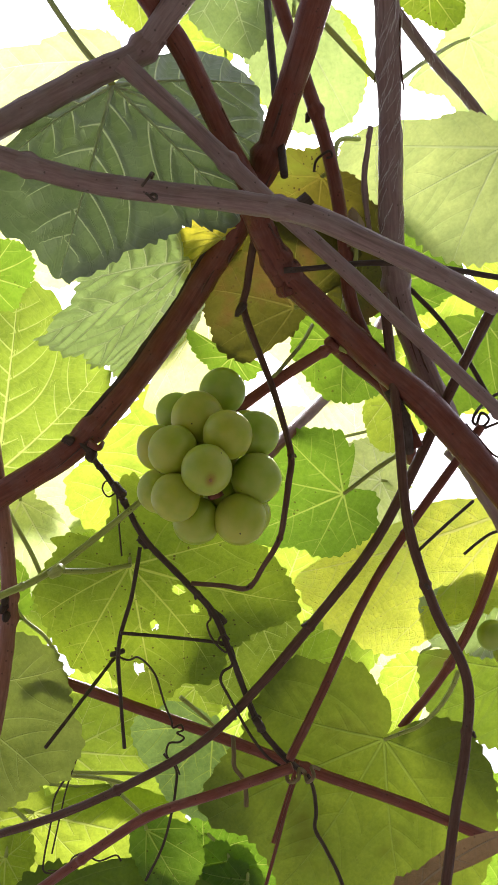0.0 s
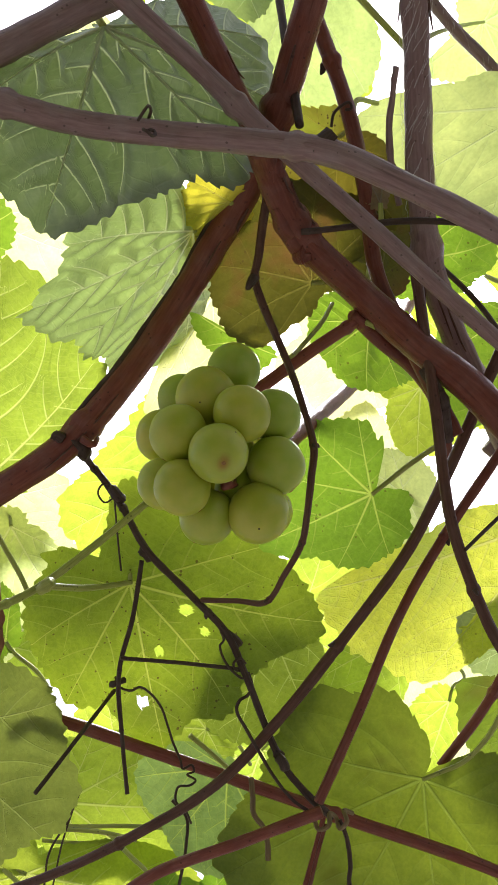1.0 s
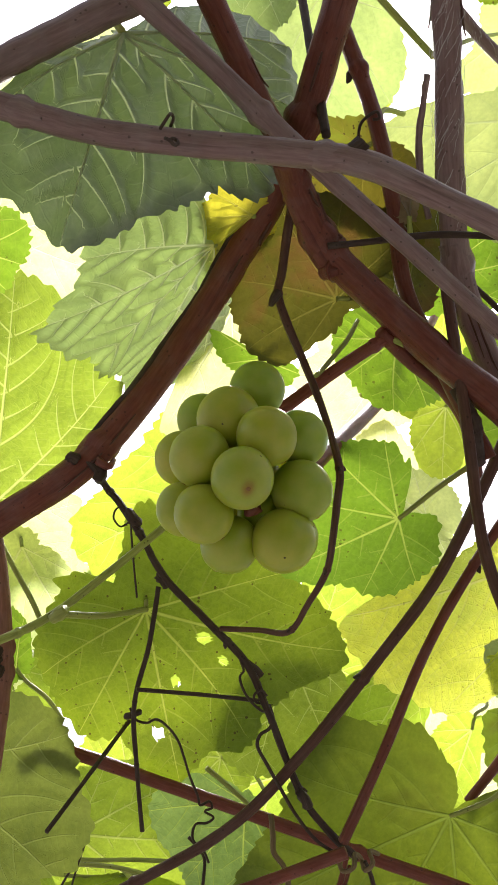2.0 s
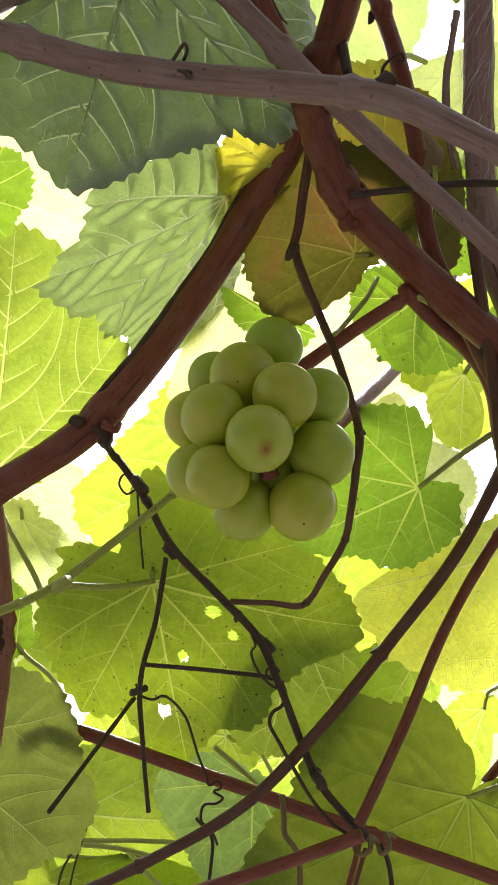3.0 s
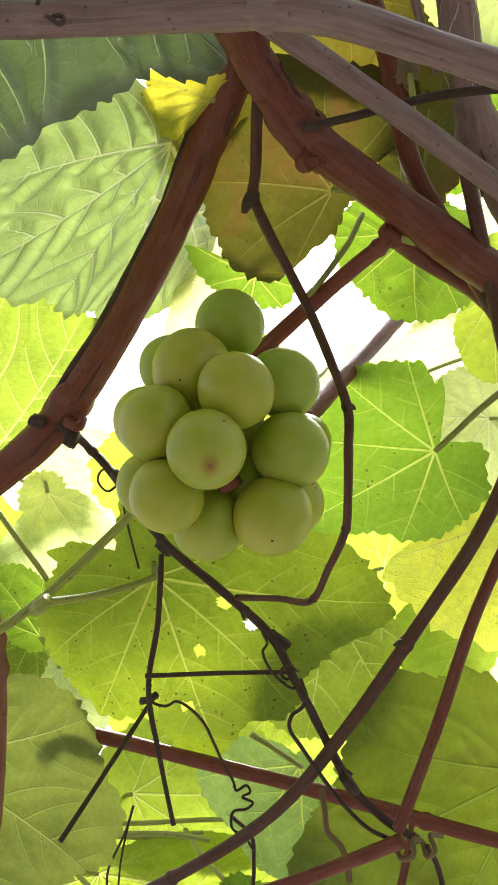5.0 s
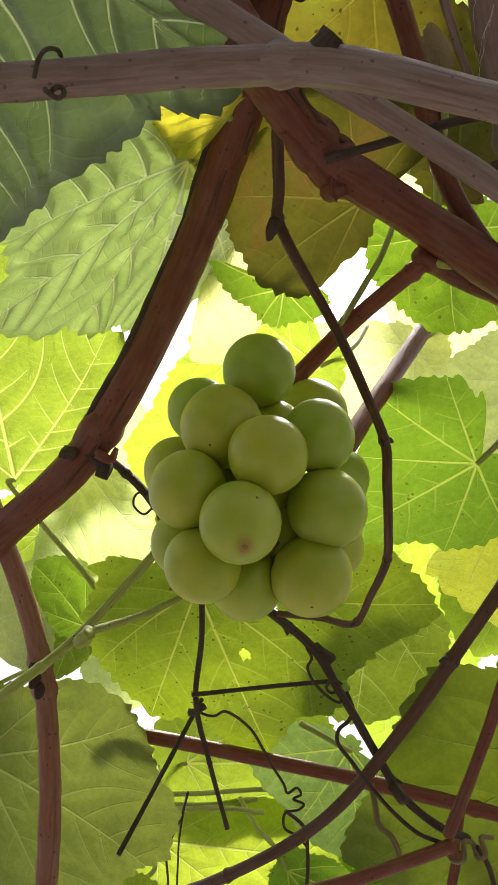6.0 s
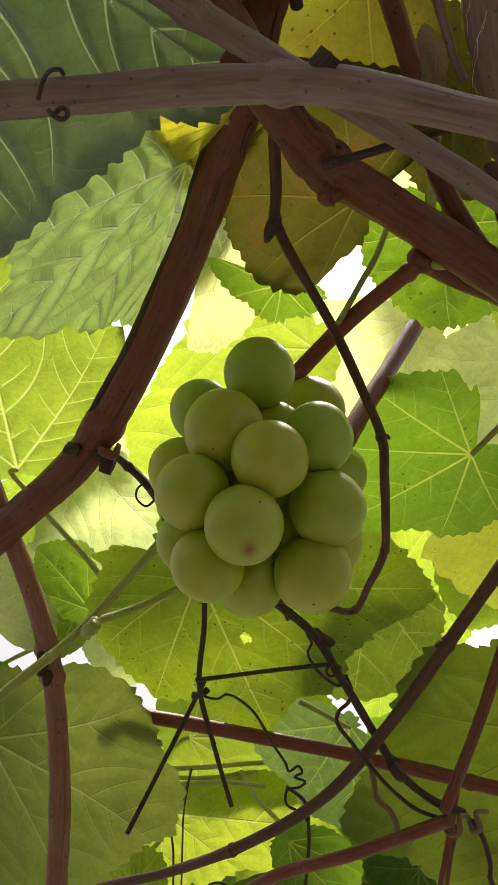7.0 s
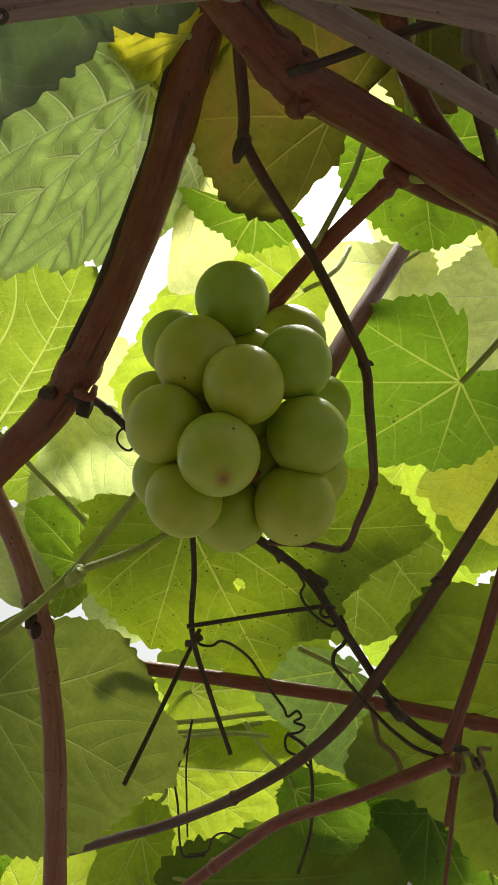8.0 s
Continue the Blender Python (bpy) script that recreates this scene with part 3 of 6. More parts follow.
# out of view; sizes and gaps set by how much sky light gets in
foliage("arbour_roof", "unseen green leaves added overhead to block sky light", 800, (-1.0, 0.7, -1.6, -0.32, 1.98, 2.25), 1)
foliage("arbour_back", "unseen green leaves added behind to block sky light", 1000, (-1.0, 0.9, -1.75, -1.45, 0.5, 2.2), 2)
foliage("arbour_side", "unseen green leaves added at one side to block light", 250, (1.15, 1.45, -0.2, 0.4, 0.5, 2.2), 3)

# ---- canes of the vine ----
arch = cane("vine_cane", "thick red-brown vine cane arching downwards",
     [(0.0420, 0.1380, 1.8960), (0.0286, 0.1843, 1.8900), (0.0228, 0.2060, 1.8877), (0.0162, 0.2285, 1.8838), (0.0085, 0.2520, 1.8779), (-0.0065, 0.2816, 1.8656), (-0.0180, 0.2991, 1.8598), (-0.0346, 0.3215, 1.8465), (-0.0560, 0.3405, 1.8235), (-0.0828, 0.3600, 1.8010), (-0.1179, 0.3761, 1.7847), (-0.1522, 0.3919, 1.7715)], 6.4, BARK, taper=(0.95, 1.02), nodes=(0.36, 0.795))
# a dark lip of bark that peels along one side of it
ARCH = [(-0.0065, 0.2816, 1.8656), (-0.0180, 0.2991, 1.8598), (-0.0346, 0.3215, 1.8465), (-0.0560, 0.3405, 1.8235), (-0.0828, 0.3600, 1.8010)]
for start, end, r in ((0.0, 0.46, 0.0010), (0.42, 0.98, 0.0013)):
    path = spline(ARCH, 81)[int(start * 80):int(end * 80)] + np.array([-0.0045, -0.0037, 0.0010]) - np.array(arch.location)
    bm = bmesh.new()
    tube(bm, path, [r * (0.35 + math.sin(math.pi * k / (len(path) - 1)) ** 0.5) for k in range(len(path))], 7, r * 0.5, 3)
    mesh_part("peeling_bark", bm, TWIG, arch, "dark lip of peeling bark")
flakes(arch, 6, 6.4, (0.2, 0.85), 4, TWIG_BROWN)
cane("vine_cane", "smooth grey-brown cane crossing the others",
     [(-0.1329, 0.2013, 1.8239), (-0.0947, 0.2129, 1.8219), (-0.0637, 0.2223, 1.8203), (-0.0330, 0.2265, 1.8184), (-0.0034, 0.2275, 1.8140), (0.0236, 0.2282, 1.8064), (0.0490, 0.2384, 1.8022), (0.0753, 0.2515, 1.7999), (0.1022, 0.2656, 1.7960)], 4.30, BARK_OLD, taper=(1.05, 1.0), nodes=(0.17, 0.58))
flakes(cane("vine_cane", "thick reddish cane running down to the side",
     [(0.0006, 0.2423, 1.8372), (0.0047, 0.2568, 1.8412), (0.0157, 0.2794, 1.8354), (0.0342, 0.2965, 1.8282), (0.0594, 0.3145, 1.8129), (0.0838, 0.3273, 1.7959), (0.1078, 0.3435, 1.7731), (0.1282, 0.3572, 1.7514)], 6.6, BARK, taper=(0.85, 1.1), nodes=(0.27, 0.30)),
       8, 6.6, (0.05, 0.85), 5, TWIG_BROWN)
flakes(cane("vine_cane", "brown cane coming down from overhead",
     [(-0.0641, 0.1419, 1.8897), (-0.0382, 0.1846, 1.8866), (-0.0266, 0.2037, 1.8852), (-0.0164, 0.2245, 1.8791), (-0.0052, 0.2425, 1.8663), (0.0036, 0.2473, 1.8424), (0.0047, 0.2568, 1.8412)], 4.80, BARK, nodes=(0.97,)),
       3, 4.8, (0.3, 0.9), 9, TWIG_BROWN)
cane("vine_cane", "slender grey-brown cane beside a thick one",
     [(-0.0495, 0.1944, 1.8592), (-0.0450, 0.1980, 1.8575), (-0.0234, 0.2155, 1.8492), (-0.0027, 0.2333, 1.8406), (0.0183, 0.2509, 1.8332), (0.0396, 0.2670, 1.8240), (0.0608, 0.2826, 1.8130), (0.0823, 0.2981, 1.8020), (0.1198, 0.3251, 1.7828)], 3.1, BARK_OLD, taper=(1.3, 1.0), nodes=(0.35, 0.98))
cane("vine_cane", "thick dark cane with a fork",
     [(-0.1473, 0.2248, 1.8118), (-0.0986, 0.2132, 1.8448), (-0.0809, 0.2090, 1.8568), (-0.0627, 0.2046, 1.8677), (-0.0443, 0.1992, 1.8760), (-0.0293, 0.1832, 1.8829), (0.0033, 0.1484, 1.8979)], 5.30, BARK_OLD, nodes=(0.7,))
flakes(cane("vine_cane", "upright old cane with peeling bark",
     [(0.0531, 0.1385, 1.9328), (0.0587, 0.1913, 1.9049), (0.0625, 0.2272, 1.8859), (0.0651, 0.2631, 1.8668), (0.0701, 0.2985, 1.8482), (0.0842, 0.3317, 1.8292), (0.1039, 0.3638, 1.8088), (0.1266, 0.3950, 1.7883), (0.1474, 0.4236, 1.7695)], 5.50, BARK_OLD, taper=(0.95, 1.1), nodes=(0.5,), ridge=0.1),
       8, 5.5, (0.05, 0.85), 7, TWIG_BROWN)
cane("vine_cane", "thin upright brown shoot",
     [(0.0003, 0.1815, 1.9745), (0.0162, 0.2126, 1.9388), (0.0273, 0.2343, 1.9139), (0.0377, 0.2559, 1.8891), (0.0443, 0.2781, 1.8648), (0.0486, 0.3020, 1.8397), (0.0613, 0.3219, 1.8172), (0.0752, 0.3411, 1.7951), (0.0795, 0.3470, 1.7883)], 3.30, BARK, nodes=(0.3, 0.55), buds=(0.3,))
cane("side_shoot", "short red-brown side shoot",
     [(-0.0225, 0.3386, 1.7873), (-0.0029, 0.3334, 1.8019), (0.0106, 0.3298, 1.8119), (0.0243, 0.3207, 1.8158), (0.0389, 0.3096, 1.8177)], 2.60, CANE_RED, nodes=(0.95,))
cane("side_shoot", "brown shoot behind the leaves",
     [(0.0065, 0.3425, 1.7768), (0.0189, 0.3585, 1.8053), (0.0527, 0.4021, 1.8828), (0.0829, 0.4423, 1.9640), (0.1109, 0.4808, 2.0470), (0.1168, 0.4888, 2.0643)], 3.20, CANE_RED)
cane("old_tendril", "dark crooked tendril hanging beside the grapes",
     [(0.0043, 0.2781, 1.8628), (0.0021, 0.2865, 1.8542), (-0.0001, 0.2970, 1.8443), (-0.0018, 0.3024, 1.8378), (0.0011, 0.3086, 1.8288), (0.0077, 0.3187, 1.8150), (0.0124, 0.3250, 1.8033), (0.0167, 0.3324, 1.7903), (0.0201, 0.3406, 1.7779), (0.0190, 0.3490, 1.7697), (0.0171, 0.3619, 1.7596), (0.0149, 0.3727, 1.7539), (0.0079, 0.3856, 1.7482), (0.0004, 0.3990, 1.7441), (-0.0118, 0.4075, 1.7505), (-0.0278, 0.4155, 1.7567)], 1.32, TWIG_BROWN, nodes=(0.2, 0.53, 0.73, 0.87), sides=10, ridge=0.09, buds=(0.2, 0.53, 0.54, 0.74, 0.87), taper=(1.45, 0.9))
cane("old_tendril", "black dried fruit stalk with knots",
     [(-0.0779, 0.3722, 1.8043), (-0.0753, 0.3777, 1.8030), (-0.0700, 0.3808, 1.7976), (-0.0611, 0.3876, 1.7860), (-0.0511, 0.4020, 1.7735), (-0.0340, 0.4150, 1.7607), (-0.0173, 0.4241, 1.7452), (-0.0091, 0.4327, 1.7294), (-0.0017, 0.4459, 1.7146), (0.0061, 0.4556, 1.6992), (0.0165, 0.4649, 1.6896), (0.0273, 0.4796, 1.6857)], 1.61, TWIG, nodes=(0.12, 0.27, 0.5, 0.8), sides=10, ridge=0.12, buds=(0.12, 0.5, 0.8))
cane("dry_twig", "thin black dry twig",
     [(-0.0543, 0.4083, 1.7736), (-0.0584, 0.4227, 1.7537), (-0.0647, 0.4372, 1.7339), (-0.0640, 0.4541, 1.7147), (-0.0618, 0.4710, 1.6942)], 1.02, TWIG, nodes=(0.5, 0.75), sides=8, ridge=0.1)
cane("dry_twig", "straight black dry twig",
     [(-0.0714, 0.4723, 1.7455), (-0.0837, 0.4586, 1.7147), (-0.0960, 0.4448, 1.6839)], 0.94, TWIG, sides=8, ridge=0.1, nodes=(0.03,))
cane("dry_twig", "fine brown twig across a leaf",
     [(-0.0621, 0.4218, 1.7323), (-0.0371, 0.4325, 1.7357), (-0.0124, 0.4442, 1.7389)], 0.90, TWIG, sides=8)
cane("leaf_stalk", "smooth green stalk with a knot",
     [(-0.1510, 0.3504, 1.6824), (-0.1145, 0.3751, 1.7231), (-0.0951, 0.3882, 1.7447), (-0.0734, 0.3894, 1.7669), (-0.0507, 0.3875, 1.7900)], 1.75, PETIOLE, nodes=(0.38,), taper=(1.0, 0.9))
cane("leaf_stalk", "short pale green leaf stalk",
     [(-0.0914, 0.3897, 1.7478), (-0.0764, 0.4090, 1.7598), (-0.0610, 0.4246, 1.7733)], 1.40, PETIOLE, taper=(1.1, 0.9))
cane("vine_cane", "long slender brown cane sweeping down",
     [(0.1169, 0.3035, 1.8416), (0.0981, 0.3317, 1.8152), (0.0805, 0.3603, 1.7880), (0.0610, 0.3885, 1.7618), (0.0353, 0.4157, 1.7390), (0.0075, 0.4407, 1.7154), (-0.0230, 0.4631, 1.6938), (-0.0600, 0.4857, 1.6815), (-0.0987, 0.5135, 1.6758), (-0.1393, 0.5412, 1.6737), (-0.1806, 0.5694, 1.6716)], 2.25, TWIG_BROWN, taper=(1.15, 0.95), nodes=(0.42, 0.72), buds=(0.42, 0.72))
cane("vine_cane", "slender dark red cane",
     [(0.1135, 0.3525, 1.8065), (0.0992, 0.3665, 1.7915), (0.0759, 0.3894, 1.7671), (0.0553, 0.4125, 1.7411), (0.0384, 0.4366, 1.7121), (0.0208, 0.4618, 1.6850)], 2.20, BARK, nodes=(0.4,), buds=(0.4,))
cane("vine_cane", "thin knotted brown cane",
     [(0.0627, 0.2948, 1.8369), (0.0641, 0.3033, 1.8246), (0.0685, 0.3300, 1.7863), (0.0723, 0.3545, 1.7500), (0.0829, 0.3739, 1.7189), (0.0964, 0.3902, 1.6928), (0.0957, 0.4082, 1.6696), (0.0909, 0.4270, 1.6464), (0.0867, 0.4459, 1.6224), (0.0799, 0.4765, 1.5835)], 2.30, TWIG_BROWN, nodes=(0.42, 0.65), buds=(0.42, 0.65))
cane("vine_cane", "red-brown young cane under the leaves",
     [(-0.1180, 0.4840, 1.7380), (-0.1023, 0.4781, 1.7351), (-0.0555, 0.4945, 1.7251), (-0.0083, 0.5082, 1.7135), (0.0396, 0.5192, 1.6999), (0.0880, 0.5295, 1.6865), (0.1361, 0.5408, 1.6706), (0.1917, 0.5539, 1.6522)], 3.10, CANE_RED, nodes=(0.55,))
cane("vine_cane", "thin red cane with a knot",
     [(-0.1448, 0.5748, 1.6349), (-0.1077, 0.5446, 1.6494), (-0.0792, 0.5214, 1.6605), (-0.0498, 0.4989, 1.6702), (-0.0155, 0.4789, 1.6744), (0.0221, 0.4649, 1.6822)], 2.60, CANE_RED, nodes=(0.35,), buds=(0.35,))
cane("vine_cane", "brown cane with a knobbed joint",
     [(-0.1281, 0.3505, 1.8212), (-0.1231, 0.3768, 1.7915), (-0.1193, 0.3970, 1.7687), (-0.1176, 0.4155, 1.7452), (-0.1186, 0.4290, 1.7198), (-0.1216, 0.4413, 1.6940), (-0.1269, 0.4534, 1.6688), (-0.1381, 0.4789, 1.6157)], 4.2, BARK_TAN, nodes=(0.42, 0.47), buds=(0.42, 0.44, 0.46), taper=(0.85, 1.05))
cane("vine_cane", "red-brown cane behind a leaf",
     [(0.1579, 0.4417, 1.8343), (0.1427, 0.4618, 1.8033), (0.1283, 0.4808, 1.7740), (0.1100, 0.5018, 1.7491), (0.0874, 0.5248, 1.7283)], 2.88, CANE_RED, nodes=(0.7,), taper=(1.1, 0.8))
cane("side_shoot", "thin dark side twig",
     [(0.0161, 0.2744, 1.8287), (0.0281, 0.2737, 1.8294), (0.0560, 0.2720, 1.8311), (0.0816, 0.2711, 1.8270), (0.1076, 0.2721, 1.8217), (0.1468, 0.2736, 1.8137)], 1.30, TWIG, sides=8)
cane("vine_cane", "weathered cane wrapped in cobweb",
     [(0.0696, 0.2493, 2.0582), (0.0875, 0.2650, 2.0400), (0.1055, 0.2808, 2.0217), (0.1256, 0.2949, 2.0041), (0.1435, 0.3104, 1.9859), (0.1675, 0.3312, 1.9615)], 3.20, BARK_OLD)
cane("leaf_stalk", "thin grey-green leaf stalk",
     [(0.0210, 0.2110, 1.9569), (0.0420, 0.2325, 1.9567), (0.0548, 0.2456, 1.9566), (0.0677, 0.2586, 1.9568), (0.0712, 0.2621, 1.9569)], 1.70, PETIOLE, sides=8)
cane("side_shoot", "thin dark green shoot",
     [(0.0763, 0.3238, 1.8852), (0.0832, 0.3283, 1.8795), (0.1000, 0.3393, 1.8656), (0.1133, 0.3519, 1.8508), (0.1253, 0.3655, 1.8351), (0.1453, 0.3882, 1.8089)], 1.30, TWIG, sides=8)
cane("vine_cane", "plain brown cane under the canopy",
     [(0.1016, 0.3575, 1.9300), (0.1102, 0.3542, 1.9339), (0.1266, 0.3479, 1.9413), (0.1431, 0.3417, 1.9487), (0.1863, 0.3255, 1.9681)], 3.50, BARK_OLD)
cane("vine_cane", "thin dark cane overhead",
     [(0.0092, 0.2264, 2.0004), (0.0109, 0.2318, 1.9608), (0.0122, 0.2359, 1.9310), (0.0138, 0.2400, 1.9013), (0.0149, 0.2427, 1.8815), (0.0162, 0.2459, 1.8577)], 1.8, TWIG)
cane("tendril", "black coiled tendril gripping a dry stalk",
     [(-0.0210, 0.4235, 1.7510), (-0.0193, 0.4234, 1.7449), (-0.0183, 0.4251, 1.7421), (-0.0199, 0.4242, 1.7386), (-0.0184, 0.4269, 1.7341), (-0.0152, 0.4297, 1.7302), (-0.0109, 0.4320, 1.7274), (-0.0089, 0.4339, 1.7294), (-0.0107, 0.4336, 1.7316), (-0.0132, 0.4310, 1.7308), (-0.0141, 0.4276, 1.7321), (-0.0113, 0.4270, 1.7342), (-0.0089, 0.4304, 1.7335)], 0.55, TWIG, sides=6, category="tendril", step=0.0009, ridge=0.0)
cane("tendril", "thin brown tendril running along a cane",
     [(-0.0080, 0.4352, 1.7319), (-0.0064, 0.4364, 1.7257), (-0.0083, 0.4369, 1.7219), (-0.0119, 0.4364, 1.7190), (-0.0130, 0.4384, 1.7150), (-0.0094, 0.4422, 1.7093), (-0.0045, 0.4472, 1.7021), (0.0021, 0.4555, 1.6938), (0.0100, 0.4634, 1.6868), (0.0177, 0.4691, 1.6837)], 0.80, TWIG, sides=6, category="tendril", step=0.0009, ridge=0.0)
cane("tendril", "fine dark tendril with a loose curl",
     [(-0.0676, 0.4452, 1.7369), (-0.0653, 0.4467, 1.7325), (-0.0603, 0.4473, 1.7309), (-0.0561, 0.4463, 1.7320), (-0.0515, 0.4484, 1.7298), (-0.0470, 0.4529, 1.7255), (-0.0445, 0.4587, 1.7203), (-0.0422, 0.4648, 1.7147), (-0.0390, 0.4699, 1.7087), (-0.0380, 0.4719, 1.7055), (-0.0342, 0.4718, 1.7071), (-0.0330, 0.4732, 1.7048), (-0.0361, 0.4734, 1.7034), (-0.0324, 0.4751, 1.7016), (-0.0351, 0.4768, 1.6999), (-0.0401, 0.4763, 1.6990), (-0.0412, 0.4800, 1.6942), (-0.0371, 0.4847, 1.6917), (-0.0349, 0.4907, 1.6885)], 0.55, TWIG, sides=6, category="tendril", step=0.0009, ridge=0.0)
cane("tendril", "dry black tendril end hanging free",
     [(-0.0449, 0.5035, 1.7047), (-0.0383, 0.5087, 1.6984), (-0.0386, 0.5161, 1.6896), (-0.0407, 0.5239, 1.6803), (-0.0456, 0.5356, 1.6664), (-0.0546, 0.5473, 1.6524)], 0.80, TWIG, sides=6, category="tendril", step=0.0009, ridge=0.0)
cane("tendril", "thin bent dry tendril",
     [(-0.0946, 0.5329, 1.7210), (-0.1001, 0.5408, 1.7116), (-0.1098, 0.5512, 1.6992), (-0.1124, 0.5615, 1.6869), (-0.1162, 0.5740, 1.6720), (-0.1156, 0.5792, 1.6659), (-0.1053, 0.5794, 1.6656)], 0.60, TWIG, sides=6, category="tendril", step=0.0009, ridge=0.0)
cane("tendril", "thin straight dry tendril",
     [(-0.0953, 0.5335, 1.7202), (-0.1027, 0.5470, 1.7042), (-0.1066, 0.5574, 1.6918), (-0.1117, 0.5723, 1.6740)], 0.50, TWIG, sides=6, category="tendril", step=0.0009, ridge=0.0)
cane("tendril", "loose wiry tendril over the leaves",
     [(-0.1140, 0.5785, 1.6666), (-0.1043, 0.5781, 1.6671), (-0.0995, 0.5736, 1.6725), (-0.0930, 0.5723, 1.6740), (-0.0850, 0.5750, 1.6708), (-0.0753, 0.5729, 1.6733), (-0.0721, 0.5750, 1.6708)], 0.50, TWIG, sides=6, category="tendril", step=0.0009, ridge=0.0)
cane("tendril", "small black tendril hook on a knot",
     [(-0.0653, 0.3851, 1.7910), (-0.0692, 0.3848, 1.7879), (-0.0719, 0.3817, 1.7899), (-0.0710, 0.3794, 1.7926), (-0.0684, 0.3797, 1.7940), (-0.0654, 0.3835, 1.7912), (-0.0650, 0.3884, 1.7871), (-0.0645, 0.3974, 1.7797), (-0.0638, 0.4121, 1.7708)], 0.45, TWIG, sides=6, category="tendril", step=0.0009, ridge=0.0)
cane("tendril", "brown tendril twined round a red cane",
     [(-0.0077, 0.4962, 1.7114), (-0.0071, 0.4973, 1.7025), (-0.0068, 0.5008, 1.6963), (-0.0026, 0.5052, 1.6920), (-0.0008, 0.5096, 1.6869), (-0.0006, 0.5155, 1.6808)], 1.30, TENDRIL, sides=6, category="tendril", step=0.0009, ridge=0.0)
cane("tendril", "coiled tendril binding two canes",
     [(0.0189, 0.4726, 1.6849), (0.0207, 0.4739, 1.6783), (0.0250, 0.4686, 1.6777), (0.0257, 0.4698, 1.6832), (0.0288, 0.4752, 1.6836), (0.0299, 0.4739, 1.6783), (0.0327, 0.4678, 1.6788), (0.0320, 0.4701, 1.6845), (0.0361, 0.4741, 1.6849)], 1.00, TENDRIL, sides=6, category="tendril", step=0.0009, ridge=0.0)
cane("tendril", "dry twisted tendril below a knot",
     [(0.0301, 0.4748, 1.6824), (0.0332, 0.4799, 1.6763), (0.0345, 0.4883, 1.6681), (0.0339, 0.4933, 1.6620), (0.0387, 0.4992, 1.6551), (0.0452, 0.5073, 1.6453), (0.0500, 0.5155, 1.6356)], 1.00, TWIG, sides=6, category="tendril", step=0.0009, ridge=0.0)
cane("tendril", "thin straight tendril below a knot",
     [(0.0242, 0.4759, 1.6811), (0.0197, 0.4853, 1.6698), (0.0146, 0.4980, 1.6547), (0.0076, 0.5143, 1.6353)], 0.90, BARK, sides=6, category="tendril", step=0.0009, ridge=0.0)
cane("tendril", "black wiry tendril in loops",
     [(0.1311, 0.3536, 1.8319), (0.1220, 0.3564, 1.8286), (0.1129, 0.3524, 1.8163), (0.1109, 0.3559, 1.8120), (0.1157, 0.3572, 1.8105), (0.1187, 0.3549, 1.8133), (0.1148, 0.3531, 1.8154), (0.1132, 0.3581, 1.8095), (0.1212, 0.3567, 1.8112), (0.1295, 0.3545, 1.8137)], 0.80, TWIG, sides=6, category="tendril", step=0.0009, ridge=0.0)
cane("tendril", "short thin twig across a yellow leaf",
     [(0.0765, 0.3595, 1.7393), (0.0909, 0.3613, 1.7543), (0.1058, 0.3632, 1.7692)], 0.80, TWIG, sides=6, category="tendril", step=0.0009, ridge=0.0)
cane("tendril", "short curved twig across a yellow leaf",
     [(0.1114, 0.4162, 1.7745), (0.1181, 0.4124, 1.7789), (0.1254, 0.4093, 1.7827), (0.1341, 0.4076, 1.7847)], 0.80, TWIG, sides=6, category="tendril", step=0.0009, ridge=0.0)
cane("tendril", "dark tendril ring round a cane",
     [(-0.0393, 0.2152, 1.8067), (-0.0364, 0.2109, 1.8063), (-0.0360, 0.2130, 1.8119), (-0.0359, 0.2175, 1.8175), (-0.0375, 0.2231, 1.8230)], 0.55, TWIG, sides=6, category="tendril", step=0.0009, ridge=0.0)
cane("tendril", "small curled tendril end on a cane",
     [(-0.0378, 0.2176, 1.8052), (-0.0361, 0.2169, 1.8024), (-0.0349, 0.2184, 1.8025), (-0.0339, 0.2189, 1.8041), (-0.0344, 0.2189, 1.8062), (-0.0354, 0.2179, 1.8055), (-0.0361, 0.2174, 1.8038)], 0.60, TWIG, sides=6, category="tendril", step=0.0009, ridge=0.0)
cane("tendril", "tiny wiry curl on a thin shoot",
     [(0.0306, 0.2589, 1.8797), (0.0315, 0.2543, 1.8818), (0.0350, 0.2509, 1.8824), (0.0378, 0.2502, 1.8832), (0.0385, 0.2519, 1.8813), (0.0360, 0.2522, 1.8809)], 0.60, TWIG, sides=6, category="tendril", step=0.0009, ridge=0.0)
cane("leaf_stalk", "thin green leaf stalk",
     [(0.0121, 0.3205, 1.8090), (0.0153, 0.3244, 1.8169), (0.0206, 0.3263, 1.8270), (0.0267, 0.3260, 1.8367), (0.0322, 0.3263, 1.8497)], 1.00, PETIOLE, sides=8, category="leaf stalk")
cane("leaf_stalk", "thin pale leaf stalk",
     [(-0.1332, 0.6045, 1.7350), (-0.1065, 0.6058, 1.7338), (-0.0798, 0.6061, 1.7337), (-0.0532, 0.6074, 1.7325)], 1.30, PETIOLE, sides=8, category="leaf stalk")
cane("leaf_stalk", "thin pale leaf stalk low down",
     [(-0.1298, 0.6219, 1.7326), (-0.1086, 0.6234, 1.7312), (-0.0813, 0.6228, 1.7319)], 1.20, PETIOLE, sides=8, category="leaf stalk")
